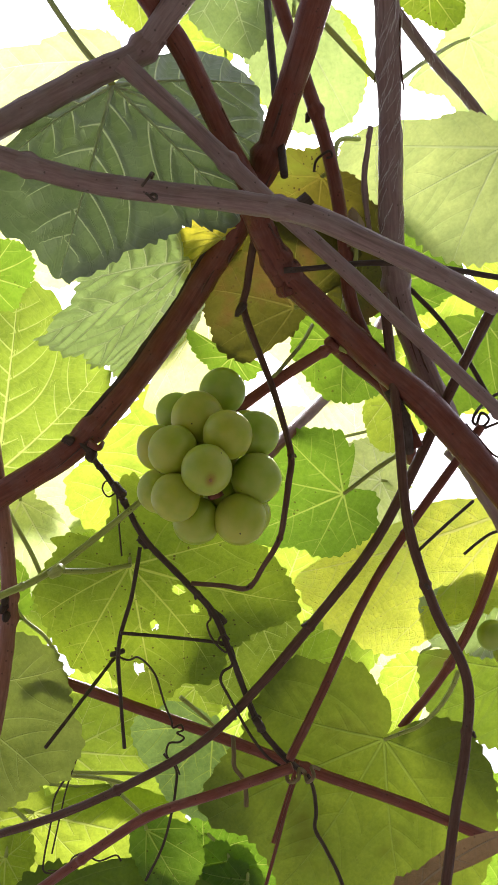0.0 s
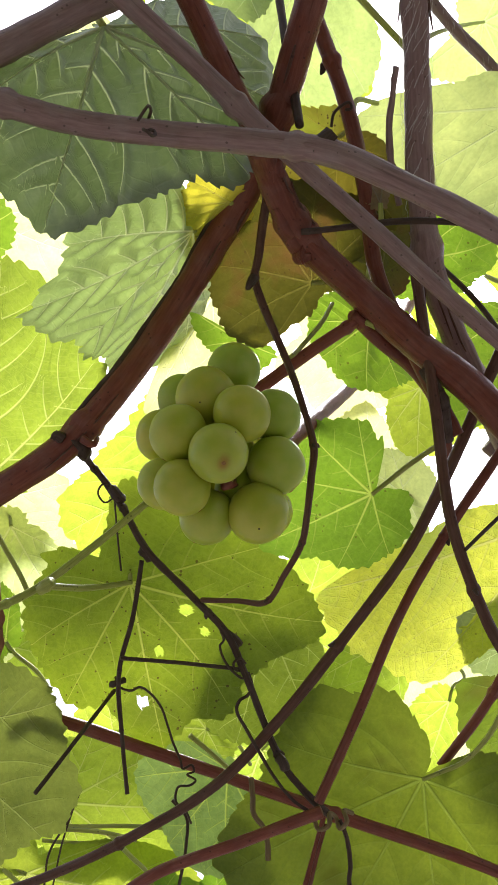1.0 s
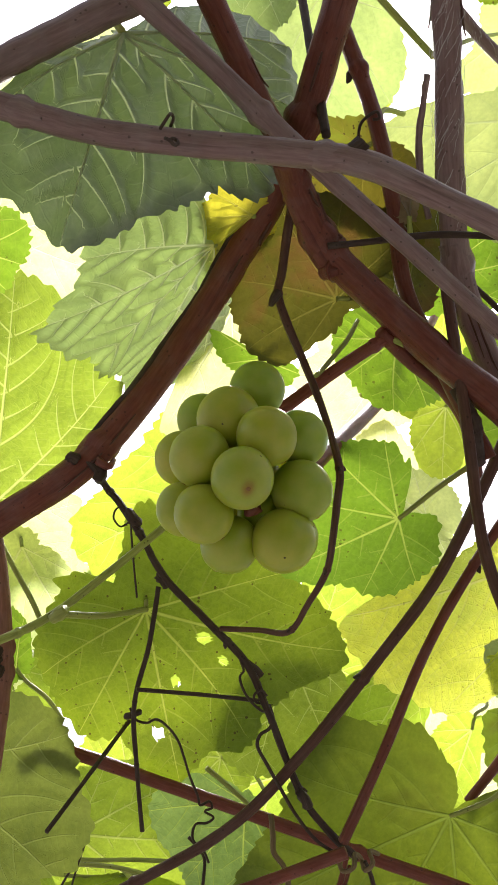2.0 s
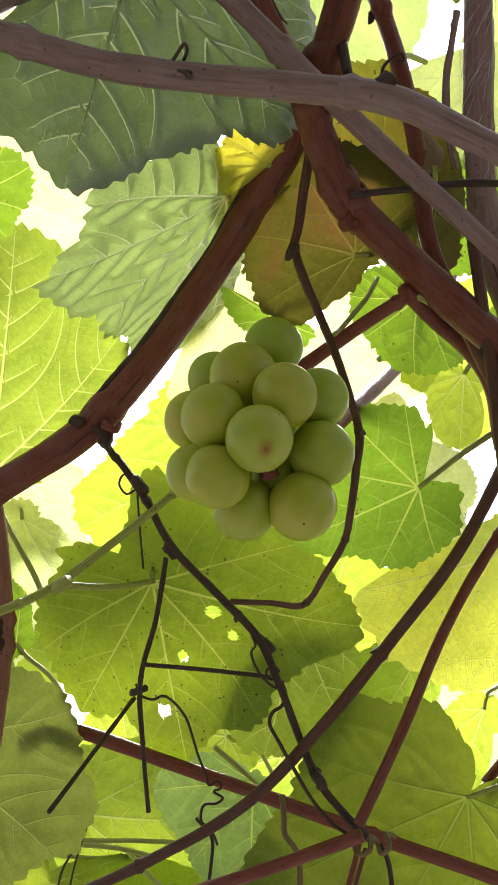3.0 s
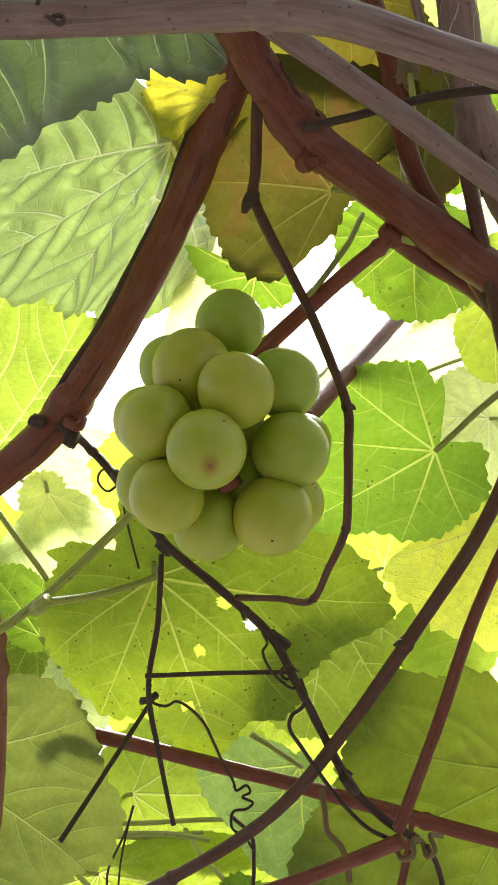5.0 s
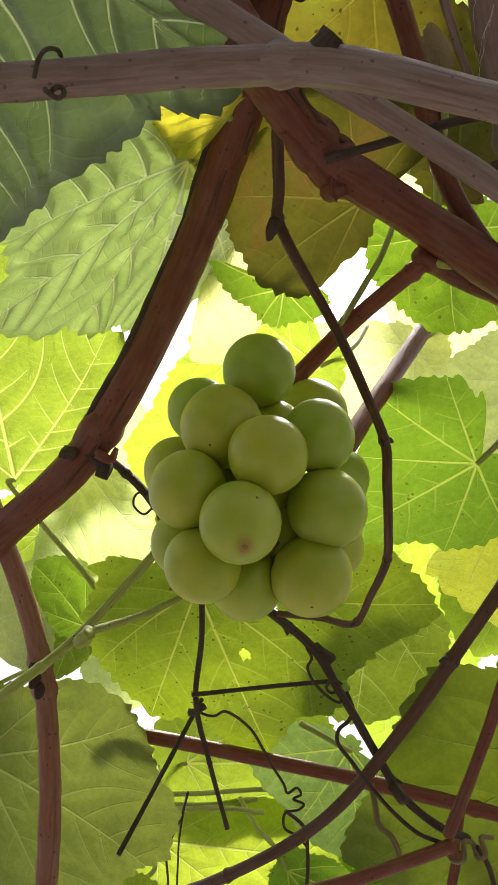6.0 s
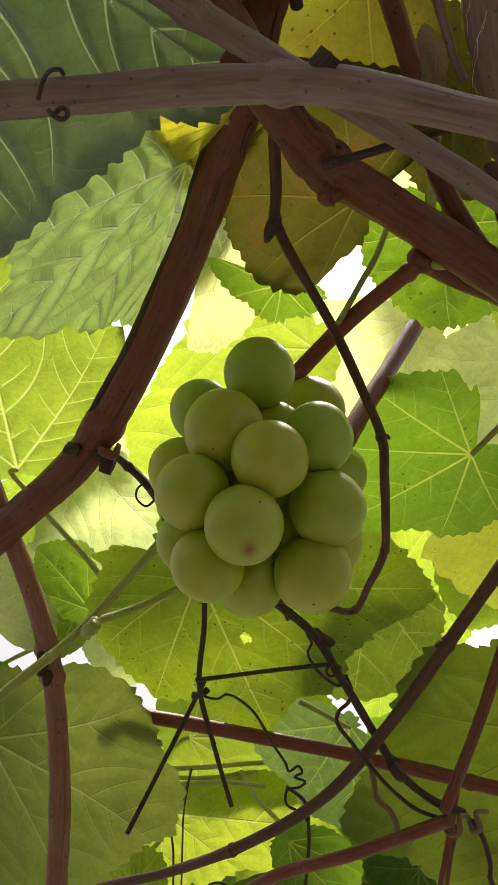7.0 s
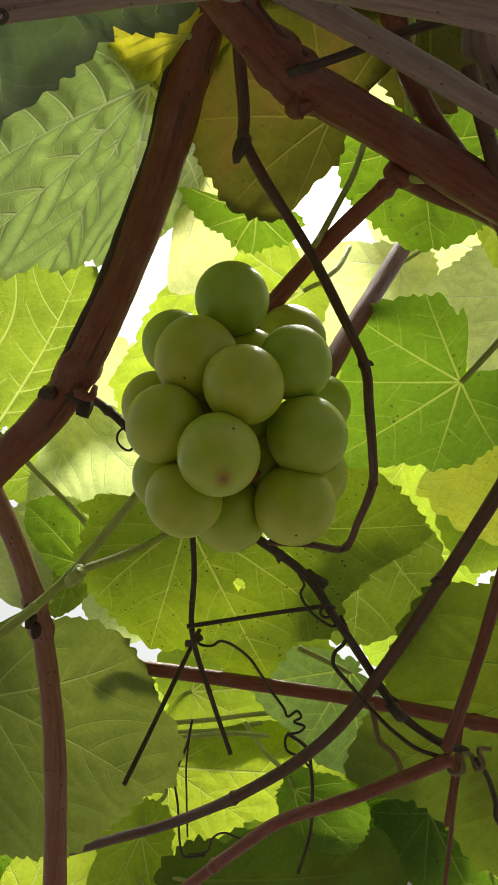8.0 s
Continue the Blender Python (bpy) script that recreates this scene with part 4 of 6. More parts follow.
cane("leaf_stalk", "long green leaf stalk against light",
     [(-0.1317, 0.5751, 1.7211), (-0.1101, 0.5788, 1.7218), (-0.0902, 0.5828, 1.7215), (-0.0707, 0.5881, 1.7187)], 1.30, PETIOLE, sides=8, category="leaf stalk")
cane("dry_twig", "strip of peeled bark beside an old cane",
     [(0.0526, 0.2291, 1.8691), (0.0527, 0.2424, 1.8703), (0.0528, 0.2585, 1.8682), (0.0557, 0.2738, 1.8637), (0.0584, 0.2839, 1.8602)], 1.20, BARK_OLD, ridge=0.3, sides=8, nodes=(0.1,))
cane("cane_stub", "dark broken stub on a cane joint",
     [(0.0184, 0.2280, 1.8082), (0.0217, 0.2255, 1.8093), (0.0245, 0.2239, 1.8109)], 3.20, TWIG, ridge=0.25, taper=(1.1, 0.8), category="vine stem")
cane("cane_stub", "dark knobbly scar under a cane",
     [(0.0174, 0.2837, 1.8311), (0.0160, 0.2844, 1.8272), (0.0171, 0.2870, 1.8260)], 3.0, BARK, ridge=0.5, taper=(1.1, 0.7), category="vine stem")
cane("cane_stub", "broken dry stub on a thick cane",
     [(-0.0788, 0.3573, 1.8004), (-0.0746, 0.3576, 1.7943), (-0.0759, 0.3585, 1.7899)], 2.60, TWIG, ridge=0.4, taper=(1.2, 0.7), category="vine stem")
cane("side_shoot", "dark brown shoot behind thick canes",
     [(0.0392, 0.3098, 1.8190), (0.0499, 0.3223, 1.8187), (0.0659, 0.3384, 1.8178), (0.0770, 0.3564, 1.8147), (0.0843, 0.3838, 1.8098)], 3.00, BARK, nodes=(0.05,))
cane("side_shoot", "dark green shoot joining a joint",
     [(0.0651, 0.3215, 1.8017), (0.0715, 0.3298, 1.7919), (0.0759, 0.3482, 1.7870)], 2.60, TWIG, nodes=(0.5,))
cane("vine_cane", "dark thick cane at the edge",
     [(0.1073, 0.3888, 1.8242), (0.1192, 0.3964, 1.8151), (0.1370, 0.4098, 1.7992)], 6.00, BARK_OLD)
cane("side_shoot", "thin dark shoot low down",
     [(-0.1069, 0.5044, 1.7426), (-0.1055, 0.5110, 1.7311), (-0.1047, 0.5168, 1.7207)], 1.00, TWIG, sides=8)
cane("side_shoot", "thin reddish shoot under a knot",
     [(0.0270, 0.5025, 1.7004), (0.0218, 0.5098, 1.6852), (0.0136, 0.5202, 1.6634)], 1.20, CANE_RED, sides=8)
cane("leaf_stalk", "knobbly joint of a green stalk",
     [(-0.0921, 0.3872, 1.7442), (-0.0891, 0.3843, 1.7441), (-0.0877, 0.3859, 1.7472)], 2.70, PETIOLE, ridge=0.2, sides=10, taper=(0.8, 0.8), category="leaf stalk", nodes=(0.5,))
cane("dry_twig", "broken knot on a dry stalk",
     [(-0.0662, 0.3807, 1.7929), (-0.0634, 0.3815, 1.7888), (-0.0615, 0.3844, 1.7890)], 2.00, TWIG, ridge=0.28, sides=12)
cane("dry_twig", "black scaly knot on a dry stalk",
     [(-0.0172, 0.4275, 1.7469), (-0.0145, 0.4262, 1.7435), (-0.0123, 0.4300, 1.7427)], 2.10, TWIG, ridge=0.28, sides=12)
cane("dry_twig", "black knotted fork of dry twigs",
     [(-0.0687, 0.4442, 1.7321), (-0.0657, 0.4416, 1.7317), (-0.0628, 0.4427, 1.7337)], 1.50, TWIG, ridge=0.28, sides=12)
cane("dry_twig", "dark knot where twigs branch off",
     [(-0.0541, 0.4035, 1.7753), (-0.0521, 0.4027, 1.7730), (-0.0510, 0.4069, 1.7733)], 2.00, TWIG, ridge=0.28, sides=12)
cane("dry_twig", "knotty end of a dry stalk",
     [(0.0041, 0.4525, 1.7013), (0.0060, 0.4501, 1.6975), (0.0070, 0.4540, 1.6966)], 2.00, TWIG, ridge=0.28, sides=12)
cane("dry_twig", "short dark spur on a thin stalk",
     [(-0.0020, 0.2996, 1.8344), (-0.0040, 0.3002, 1.8305), (-0.0050, 0.3023, 1.8299)], 1.60, TWIG, ridge=0.28, sides=12, taper=(1.2, 0.6))
cane("dry_twig", "torn bark spur below a cane",
     [(-0.0754, 0.3531, 1.7964), (-0.0708, 0.3531, 1.7933), (-0.0691, 0.3535, 1.7976)], 1.60, BARK, ridge=0.28, sides=12, taper=(1.2, 0.5))
cane("dry_twig", "dark snag on a bend of a cane",
     [(-0.0844, 0.3542, 1.7985), (-0.0865, 0.3516, 1.7980), (-0.0880, 0.3536, 1.7974)], 1.80, TWIG, ridge=0.28, sides=12, taper=(1.2, 0.6))

cane("leaf_stalk", "yellow-green stalk of the large leaf",
     [(-0.0573, 0.2160, 1.8803), (-0.0618, 0.2134, 1.8873), (-0.0690, 0.2108, 1.8967), (-0.0793, 0.2079, 1.9145), (-0.0923, 0.2035, 1.9388), (-0.1043, 0.1970, 1.9614)], 1.3, PETIOLE, sides=10, category="leaf stalk", taper=(1.15, 1.0))

# ---- the bunch of grapes ----
bunch = thing("grape_bunch", "hanging bunch of round green grapes with dull bloom", "grapes", pose(-0.015, 0.318, 1.79))
PEDUNCLE = Vector((-0.0507, 0.3875, 1.79))
TIP_A, TIP_B = Vector((-0.0148, 0.3141, 1.7356)), Vector((-0.0111, 0.3185, 1.7406))
BUNCH = Vector((-0.015, 0.318, 1.79))


def grape(x, y, z, r, facing=None, label="", parent=bunch, base=BUNCH):
    """One grape, r in mm; facing: where its blossom end points."""
    rnd = random.Random(int(x * 1e5) + int(z * 1e4))
    middle = Vector((x, y, z)) - base
    end = Vector(facing or (rnd.uniform(-0.8, 0.8), rnd.uniform(0.3, 1.0), -0.7)).normalized()
    bm = bmesh.new()
    bmesh.ops.create_uvsphere(bm, u_segments=36, v_segments=24, radius=r * 0.001)
    for v in bm.verts:
        v.co *= 1 + 0.02 * noise.noise(v.co * 130 + Vector((x * 900, y * 900, z * 900)))
        v.co.z *= 1.03
    far = [math.hypot(v.co.x, v.co.y * 0.75) * 1000 if v.co.z > 0 else 99 for v in bm.verts]
    ob = mesh_part("grape", bm, GRAPE, parent, label)
    ob.data.attributes.new("blush", "FLOAT", "POINT").data.foreach_set("value", [math.exp(-((q / 2.0) ** 2)) if facing else 0.0 for q in far])
    ob.location, ob.rotation_mode = middle, "QUATERNION"
    ob.rotation_quaternion = end.to_track_quat("Z", "Y")
    bm = bmesh.new()
    bmesh.ops.create_uvsphere(bm, u_segments=12, v_segments=8, radius=0.0007 if facing else 0.0008)
    for v in bm.verts:
        v.co.z = v.co.z * 0.22 + r * 0.00103
        v.co.x *= 1 + 0.3 * noise.noise(v.co * 900)
    mesh_part("blossom_scar", bm, SCAR, ob)
    return ob


for g in [(-0.0107, 0.3070, 1.7870, 9.7), (-0.0313, 0.3199, 1.7855, 9.0), (-0.0208, 0.3030, 1.7680, 10.7),
          (-0.0079, 0.2984, 1.7548, 9.7), (-0.0003, 0.3394, 1.7910, 10.0), (0.0040, 0.3102, 1.7652, 9.4),
          (0.0047, 0.3454, 1.7703, 9.0), (0.0039, 0.3172, 1.7471, 10.1), (-0.0383, 0.3214, 1.7670, 9.3), (-0.0302, 0.3033, 1.7507, 9.8),
          (-0.0369, 0.3240, 1.7454, 9.0), (-0.0288, 0.3116, 1.7329, 9.4), (-0.0210, 0.3285, 1.7333, 9.5), (-0.0027, 0.3254, 1.7321, 10.4),
          (0.0010, 0.3440, 1.7480, 9.2), (-0.0220, 0.3420, 1.7560, 9.2), (-0.0160, 0.3330, 1.7760, 9.4), (-0.0090, 0.3300, 1.7470, 9.3),
          (-0.0120, 0.3230, 1.7590, 8.6), (-0.0100, 0.3200, 1.7740, 9.0),
          (-0.0205, 0.3190, 1.7570, 9.0)]:
    grape(*g[:3], g[3] * 1.04)
grape(-0.0160, 0.3000, 1.7378, 10.3, (0.195, -0.48, -0.86), "pale green grape with a brown scar")
bm = bmesh.new()
tube(bm, spline([(0.003, -0.004, -0.052), (0.0, 0.004, -0.040), (-0.004, 0.010, -0.030), (-0.016, 0.022, -0.022), tuple(PEDUNCLE - BUNCH)], 30),
     np.linspace(0.0009, 0.0021, 30), 8, 0.0003, 5)
mesh_part("stalk", bm, PETIOLE, bunch, "green woody stalk of the bunch")
bm = bmesh.new()
tube(bm, [TIP_A - BUNCH, TIP_A * 0.5 + TIP_B * 0.5 - BUNCH + Vector((0.0006, 0, 0.0006)), TIP_B - BUNCH], [0.0016, 0.0022, 0.0017], 10, 0.0012, 9)
mesh_part("stalk_end", bm, BARK, bunch, "dry brown end of the stalk")

EDGE = Vector((0.1398, 0.4920, 1.7696))
few = thing("grape_bunch", "few green grapes half hidden by leaves", "grapes", Matrix.Translation(EDGE))
for dx, dy, dz, r in ((0, 0, 0, 8.6), (0.014, 0.008, 0.008, 8.8), (0.016, 0.004, -0.012, 8.4), (0.012, 0.016, -0.002, 8.4)):
    grape(EDGE.x + dx, EDGE.y + dy, EDGE.z + dz, r, parent=few, base=EDGE)
bm = bmesh.new()
tube(bm, spline([(0.012, 0.008, 0.0), (0.014, 0.014, 0.02), (0.02, 0.02, 0.05)], 12), np.linspace(0.001, 0.0015, 12), 8, 0.0002, 4)
mesh_part("stalk", bm, PETIOLE, few)


# ---- cobweb on the old cane ----
def cobweb(name, label, points, r, start, end, strands, seed):
    """Fine threads wound round a stretch of a cane (shares of its length)."""
    rnd = random.Random(seed)
    path = spline(points, 200)
    bm = bmesh.new()
    for _ in range(strands):
        s = rnd.uniform(start, end)
        a, turn, run = rnd.uniform(0, 6.28), rnd.uniform(0.5, 1.3), rnd.uniform(0.02, 0.05)
        out = []
        for k in range(7):
            u = k / 6
            i = int(min(198, max(1, (s + run * u) * 199)))
            ahead = Vector(path[i + 1] - path[i - 1]).normalized()
            side = ahead.orthogonal().normalized()
            over = ahead.cross(side)
            q = r * 0.001 * (1.06 + 0.25 * rnd.random() * math.sin(u * 3.14))
            out.append(Vector(path[i]) + (side * math.cos(a + turn * u) + over * math.sin(a + turn * u)) * q)
        tube(bm, out, [rnd.uniform(0.00003, 0.00007)] * 7, 4)
    tagged(mesh_part(name, bm, WEB), label, "cobweb", kind="stuff")


cobweb("cobweb", "white cobweb threads wound round an old cane", [(0.0531, 0.1385, 1.9328), (0.0587, 0.1913, 1.9049), (0.0625, 0.2272, 1.8859), (0.0651, 0.2631, 1.8668), (0.0701, 0.2985, 1.8482), (0.0842, 0.3317, 1.8292), (0.1039, 0.3638, 1.8088), (0.1266, 0.3950, 1.7883), (0.1474, 0.4236, 1.7695)], 5.5, 0.06, 0.42, 150, 3)
cobweb("cobweb", "white cobweb threads on a thin cane", [(0.0696, 0.2493, 2.0582), (0.0875, 0.2650, 2.0400), (0.1055, 0.2808, 2.0217), (0.1256, 0.2949, 2.0041), (0.1435, 0.3104, 1.9859), (0.1675, 0.3312, 1.9615)], 3.2, 0.2, 0.8, 60, 4)

# ---- leaves of the vine ----
leaf("large grey-green vine leaf seen from its ribbed underside", pose(-0.0573, 0.2170, 1.8813, 176.9, 77.3, 112.4),
     [(2, 94), (9, 86), (16, 77), (34, 70), (44, 67), (49, 74), (57, 78), (68, 76), (85, 74), (111, 79), (129, 83), (139, 76), (149, 49), (156, 14), (165, 6), (200, 3), (250, 3), (285, 4), (305, 10), (315, 28), (318, 42), (322, 53), (327, 70), (332, 85), (339, 89), (344, 89), (350, 89), (356, 95), (360, 96)], DARK, relief=2.2, cup=0.12, wave=0.5)
leaf("pale green vine leaf with strong ribs and curled tip", pose(-0.0271, 0.2952, 1.8611, 163.0, 44.1, -179.1),
     [(3, 84), (8, 83), (14, 77), (18, 77), (28, 74), (35, 68), (50, 77), (60, 76), (69, 90), (86, 115), (103, 132), (114, 76), (127, 43), (141, 14), (280, 13), (286, 26), (291, 38), (298, 45), (310, 50), (322, 60), (328, 71), (333, 75), (338, 70), (349, 68), (353, 72), (358, 78)], PALE, relief=2.0, cup=0.08, wave=0.5, stalk=[(-0.0083, 0.0013, -0.004), (-0.02, -0.012, -0.018), (-0.03, -0.0079, -0.045)])
leaf("yellowing vine leaf with brown dried edge and dark specks", pose(0.0229, 0.3159, 1.8510, -140.2, 8.6, 162.2),
     [(2, 44), (15, 42), (30, 37), (35, 31), (45, 19), (101, 6), (185, 13), (189, 37), (193, 23), (198, 42), (215, 43), (234, 40), (258, 44), (269, 49), (285, 52), (313, 46), (337, 44), (346, 45), (357, 43)], OLIVE,
     stalk=[(-0.0078, 0.0012, -0.004), (-0.02, -0.005, -0.018), (-0.03, 0.0004, -0.045)])
leaf("lit golden top of the yellowing leaf with black specks behind canes", pose(0.0357, 0.2725, 1.8955, -149.8, 28.5, 133.0),
     [(1, 34), (25, 33), (52, 39), (69, 47), (83, 38), (99, 27), (150, 8), (254, 16), (279, 27), (301, 31), (339, 40)], GOLD, wave=0.5, stalk=[(-0.0078, 0.0012, -0.004), (-0.02, -0.005, -0.018), (-0.03, 0.0004, -0.045)])
leaf("small yellow vine leaf in shade", pose(0.0538, 0.3284, 1.8608, 177.8, -56.2, -71.9),
     [(4, 61), (14, 46), (29, 27), (91, 11), (182, 4), (271, 10), (327, 22), (347, 45), (355, 58)], OLIVE, stalk=[(-0.0078, 0.0012, -0.004), (-0.02, -0.005, -0.018), (-0.03, 0.0004, -0.045)])
leaf("ragged green vine leaf with many small insect holes", pose(-0.0072, 0.3415, 1.8432, -156.8, 34.3, 119.7),
     [(1, 14), (32, 12), (60, 15), (94, 16), (125, 4), (180, 3), (225, 5), (248, 14), (258, 5), (261, 27), (270, 26), (286, 21), (302, 17), (315, 14)], GREEN, wave=1.2, stalk=[(-0.0061, 0.0003, -0.004), (-0.02, 0.0113, -0.018), (-0.03, 0.0086, -0.045)])
leaf("backlit green vine leaf crossed by a stem", pose(0.0508, 0.3418, 1.8560, -145.7, 68.4, 145.4),
     [(0, 36), (13, 36), (30, 34), (46, 33), (73, 31), (105, 28), (142, 19), (213, 15), (252, 22), (285, 29), (311, 32), (334, 33), (346, 34)], GREEN, stalk=[(0.0308, -0.0117, 0.0365), (0.0301, -0.0043, 0.0351), (0.0292, 0.004, 0.0337), (0.0298, 0.0141, 0.031)])
leaf("backlit yellow-green vine leaf with clear veins", pose(-0.1393, 0.4214, 1.8317, 175.0, -10.4, -51.7),
     [(1, 100), (8, 104), (13, 114), (21, 122), (28, 120), (39, 98), (60, 58), (79, 21), (230, 4), (325, 32), (334, 61), (342, 81), (350, 92)], LIME, stalk=[(-0.0038, 0.0016, -0.0002), (-0.0106, -0.0093, 0.0044), (-0.0181, -0.0235, 0.0116), (-0.0256, -0.0394, 0.0198), (-0.0333, -0.0516, 0.026)])
leaf("small dark green vine leaf", pose(-0.1060, 0.2558, 1.8029, 141.3, -8.2, -11.6),
     [(7, 21), (28, 20), (66, 14), (165, 4), (268, 14), (298, 18), (318, 16), (340, 19)], GREEN, stalk=[(-0.0097, 0.0017, -0.004), (-0.02, -0.0015, -0.018), (-0.03, 0.0089, -0.045)])
leaf("broad green vine leaf with brown specks and torn holes", pose(-0.0619, 0.4297, 1.7763, 164.0, 33.8, 65.2),
     [(2, 75), (8, 83), (16, 82), (24, 73), (39, 78), (46, 89), (52, 96), (63, 86), (73, 75), (92, 58), (114, 48), (139, 45), (160, 50), (169, 43), (179, 29), (209, 18), (218, 35), (230, 43), (238, 39), (253, 47), (266, 54), (281, 57), (291, 60), (305, 65), (315, 68), (327, 61), (337, 77), (343, 85), (348, 86), (355, 79)], GREEN2, wave=0.8, stalk=[(-0.0065, 0.0028, -0.004), (-0.02, 0.0089, -0.018), (-0.03, 0.0012, -0.045)], holes=[(56.5, -17.6, 2.1), (36.3, -0.6, 1.7), (22.2, 18.9, 2.4), (35.5, 23.1, 1.4)])
leaf("bright green vine leaf behind a stem", pose(0.0019, 0.4729, 1.7839, 165.0, 38.6, 76.3),
     [(11, 57), (25, 48), (42, 38), (63, 22), (169, 5), (264, 21), (292, 37), (310, 57), (323, 67), (338, 68), (354, 63)], LIME, stalk=[(-0.01, 0.0, -0.004), (-0.02, -0.0001, -0.018), (-0.03, -0.0146, -0.045)])
leaf("fresh green vine leaf with small round teeth", pose(0.0483, 0.3868, 1.7913, -152.7, 13.7, 152.5),
     [(9, 49), (21, 39), (32, 38), (46, 38), (58, 36), (73, 31), (93, 28), (110, 25), (112, 21), (134, 19), (153, 16), (163, 8), (194, 3), (221, 7), (223, 17), (231, 29), (235, 23), (241, 33), (257, 36), (272, 40), (282, 44), (290, 44), (329, 39), (348, 52), (356, 58)], GREEN, stalk=[(-0.0094, -0.0005, -0.0031), (-0.0215, -0.0006, -0.0084), (-0.0416, 0.0007, -0.017)])
leaf("pale yellow vine leaf with rusty brown spots", pose(0.1529, 0.4536, 1.8292, -134.3, 19.6, 176.5),
     [(6, 131), (13, 128), (20, 120), (27, 115), (33, 109), (45, 75), (65, 58), (94, 56), (132, 23), (254, 7), (326, 24), (336, 47), (349, 71), (359, 135)], YELLOW, stalk=[(-0.0093, -0.0029, -0.004), (-0.02, -0.0009, -0.018), (-0.03, 0.009, -0.045)])
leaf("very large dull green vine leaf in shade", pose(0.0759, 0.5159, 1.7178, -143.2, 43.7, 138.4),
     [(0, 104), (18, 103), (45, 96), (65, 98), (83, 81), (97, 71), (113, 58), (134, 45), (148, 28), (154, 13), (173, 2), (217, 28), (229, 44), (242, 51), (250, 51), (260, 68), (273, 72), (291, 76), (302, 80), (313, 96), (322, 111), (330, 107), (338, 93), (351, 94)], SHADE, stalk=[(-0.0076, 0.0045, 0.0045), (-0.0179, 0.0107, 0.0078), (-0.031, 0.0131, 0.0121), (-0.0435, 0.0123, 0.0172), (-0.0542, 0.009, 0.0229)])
leaf("dull olive-green vine leaf in deep shade", pose(-0.1721, 0.4792, 1.7314, 119.3, 24.9, 6.2),
     [(2, 91), (7, 92), (16, 82), (27, 78), (39, 73), (52, 61), (63, 48), (74, 37), (126, 26), (210, 32), (262, 55), (291, 72), (316, 77), (331, 77), (340, 80), (348, 82), (354, 92)], DULL, relief=0.9, stalk=[(-0.0069, -0.0016, -0.004), (-0.02, 0.0078, -0.018), (-0.03, 0.0186, -0.045)])
leaf("soft pale green vine leaf behind stems", pose(-0.0198, 0.5382, 1.7353, -130.5, 22.6, 156.1),
     [(7, 46), (29, 53), (46, 55), (69, 55), (87, 44), (104, 18), (115, 5), (265, 6), (287, 18), (300, 30), (313, 39), (325, 48), (332, 50), (347, 49)], PALE2, stalk=[(-0.0016, -0.0015, 0.0068), (0.0014, -0.0155, 0.0121), (0.0041, -0.0261, 0.0158)])
leaf("brightly backlit light green vine leaf", pose(-0.1186, 0.6166, 1.7525, 122.9, -0.2, 0.5),
     [(19, 78), (37, 64), (61, 44), (106, 30), (194, 15), (265, 32), (310, 47), (331, 77), (343, 86), (360, 87)], BRIGHT, stalk=[(-0.0066, -0.0019, -0.004), (-0.02, -0.0107, -0.018), (-0.03, -0.0055, -0.045)])
leaf("sunlit yellow-green vine leaf", pose(-0.1368, 0.6244, 1.7148, 119.5, 14.3, 13.7),
     [(11, 106), (23, 87), (47, 32), (70, 11), (194, 43), (244, 56), (278, 58), (318, 48), (337, 54), (345, 84), (357, 105)], BRIGHT, stalk=[(-0.0091, 0.0001, -0.004), (-0.02, 0.0012, -0.018), (-0.03, -0.0182, -0.045)])
leaf("dark green rounded vine leaf", pose(-0.0597, 0.5844, 1.6912, 143.9, 48.4, 44.4),
     [(0, 43), (19, 42), (37, 38), (62, 27), (88, 15), (215, 6), (273, 12), (313, 20), (338, 34)], GREEN, stalk=[(-0.0088, 0.0002, -0.004), (-0.02, -0.0074, -0.018), (-0.03, -0.0173, -0.045)])
leaf("mid green vine leaf with star of pale veins", pose(-0.0281, 0.6507, 1.6968, 138.4, 43.4, 39.4),
     [(10, 61), (35, 54), (58, 40), (92, 26), (156, 27), (227, 12), (268, 22), (294, 43), (334, 51)], GREEN, stalk=[(-0.0074, 0.0, -0.004), (-0.02, 0.0091, -0.018), (-0.03, -0.0127, -0.045)])
leaf("wrinkled grey-green leaf underside", pose(0.1526, 0.5016, 1.7994, -144.8, 28.0, -173.8),
     [(13, 53), (33, 39), (70, 39), (101, 44), (129, 31), (263, 11), (326, 42), (338, 61), (355, 57)], PALE, stalk=[(-0.0096, 0.0016, -0.004), (-0.02, -0.0061, -0.018), (-0.03, -0.0145, -0.045)])
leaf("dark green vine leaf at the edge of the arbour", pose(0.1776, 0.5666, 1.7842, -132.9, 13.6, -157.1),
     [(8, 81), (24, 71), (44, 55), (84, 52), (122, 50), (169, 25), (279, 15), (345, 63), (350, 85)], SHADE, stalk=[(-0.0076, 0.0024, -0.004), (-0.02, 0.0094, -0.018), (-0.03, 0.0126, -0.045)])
leaf("small glowing yellow-green leaf", pose(0.1282, 0.6645, 1.8379, -150.3, 42.3, 130.3),
     [(5, 61), (20, 56), (32, 38), (45, 18), (195, 9), (278, 18), (315, 30), (344, 42)], BRIGHT, stalk=[(-0.0098, -0.0013, -0.004), (-0.02, 0.0053, -0.018), (-0.03, -0.0191, -0.045)])
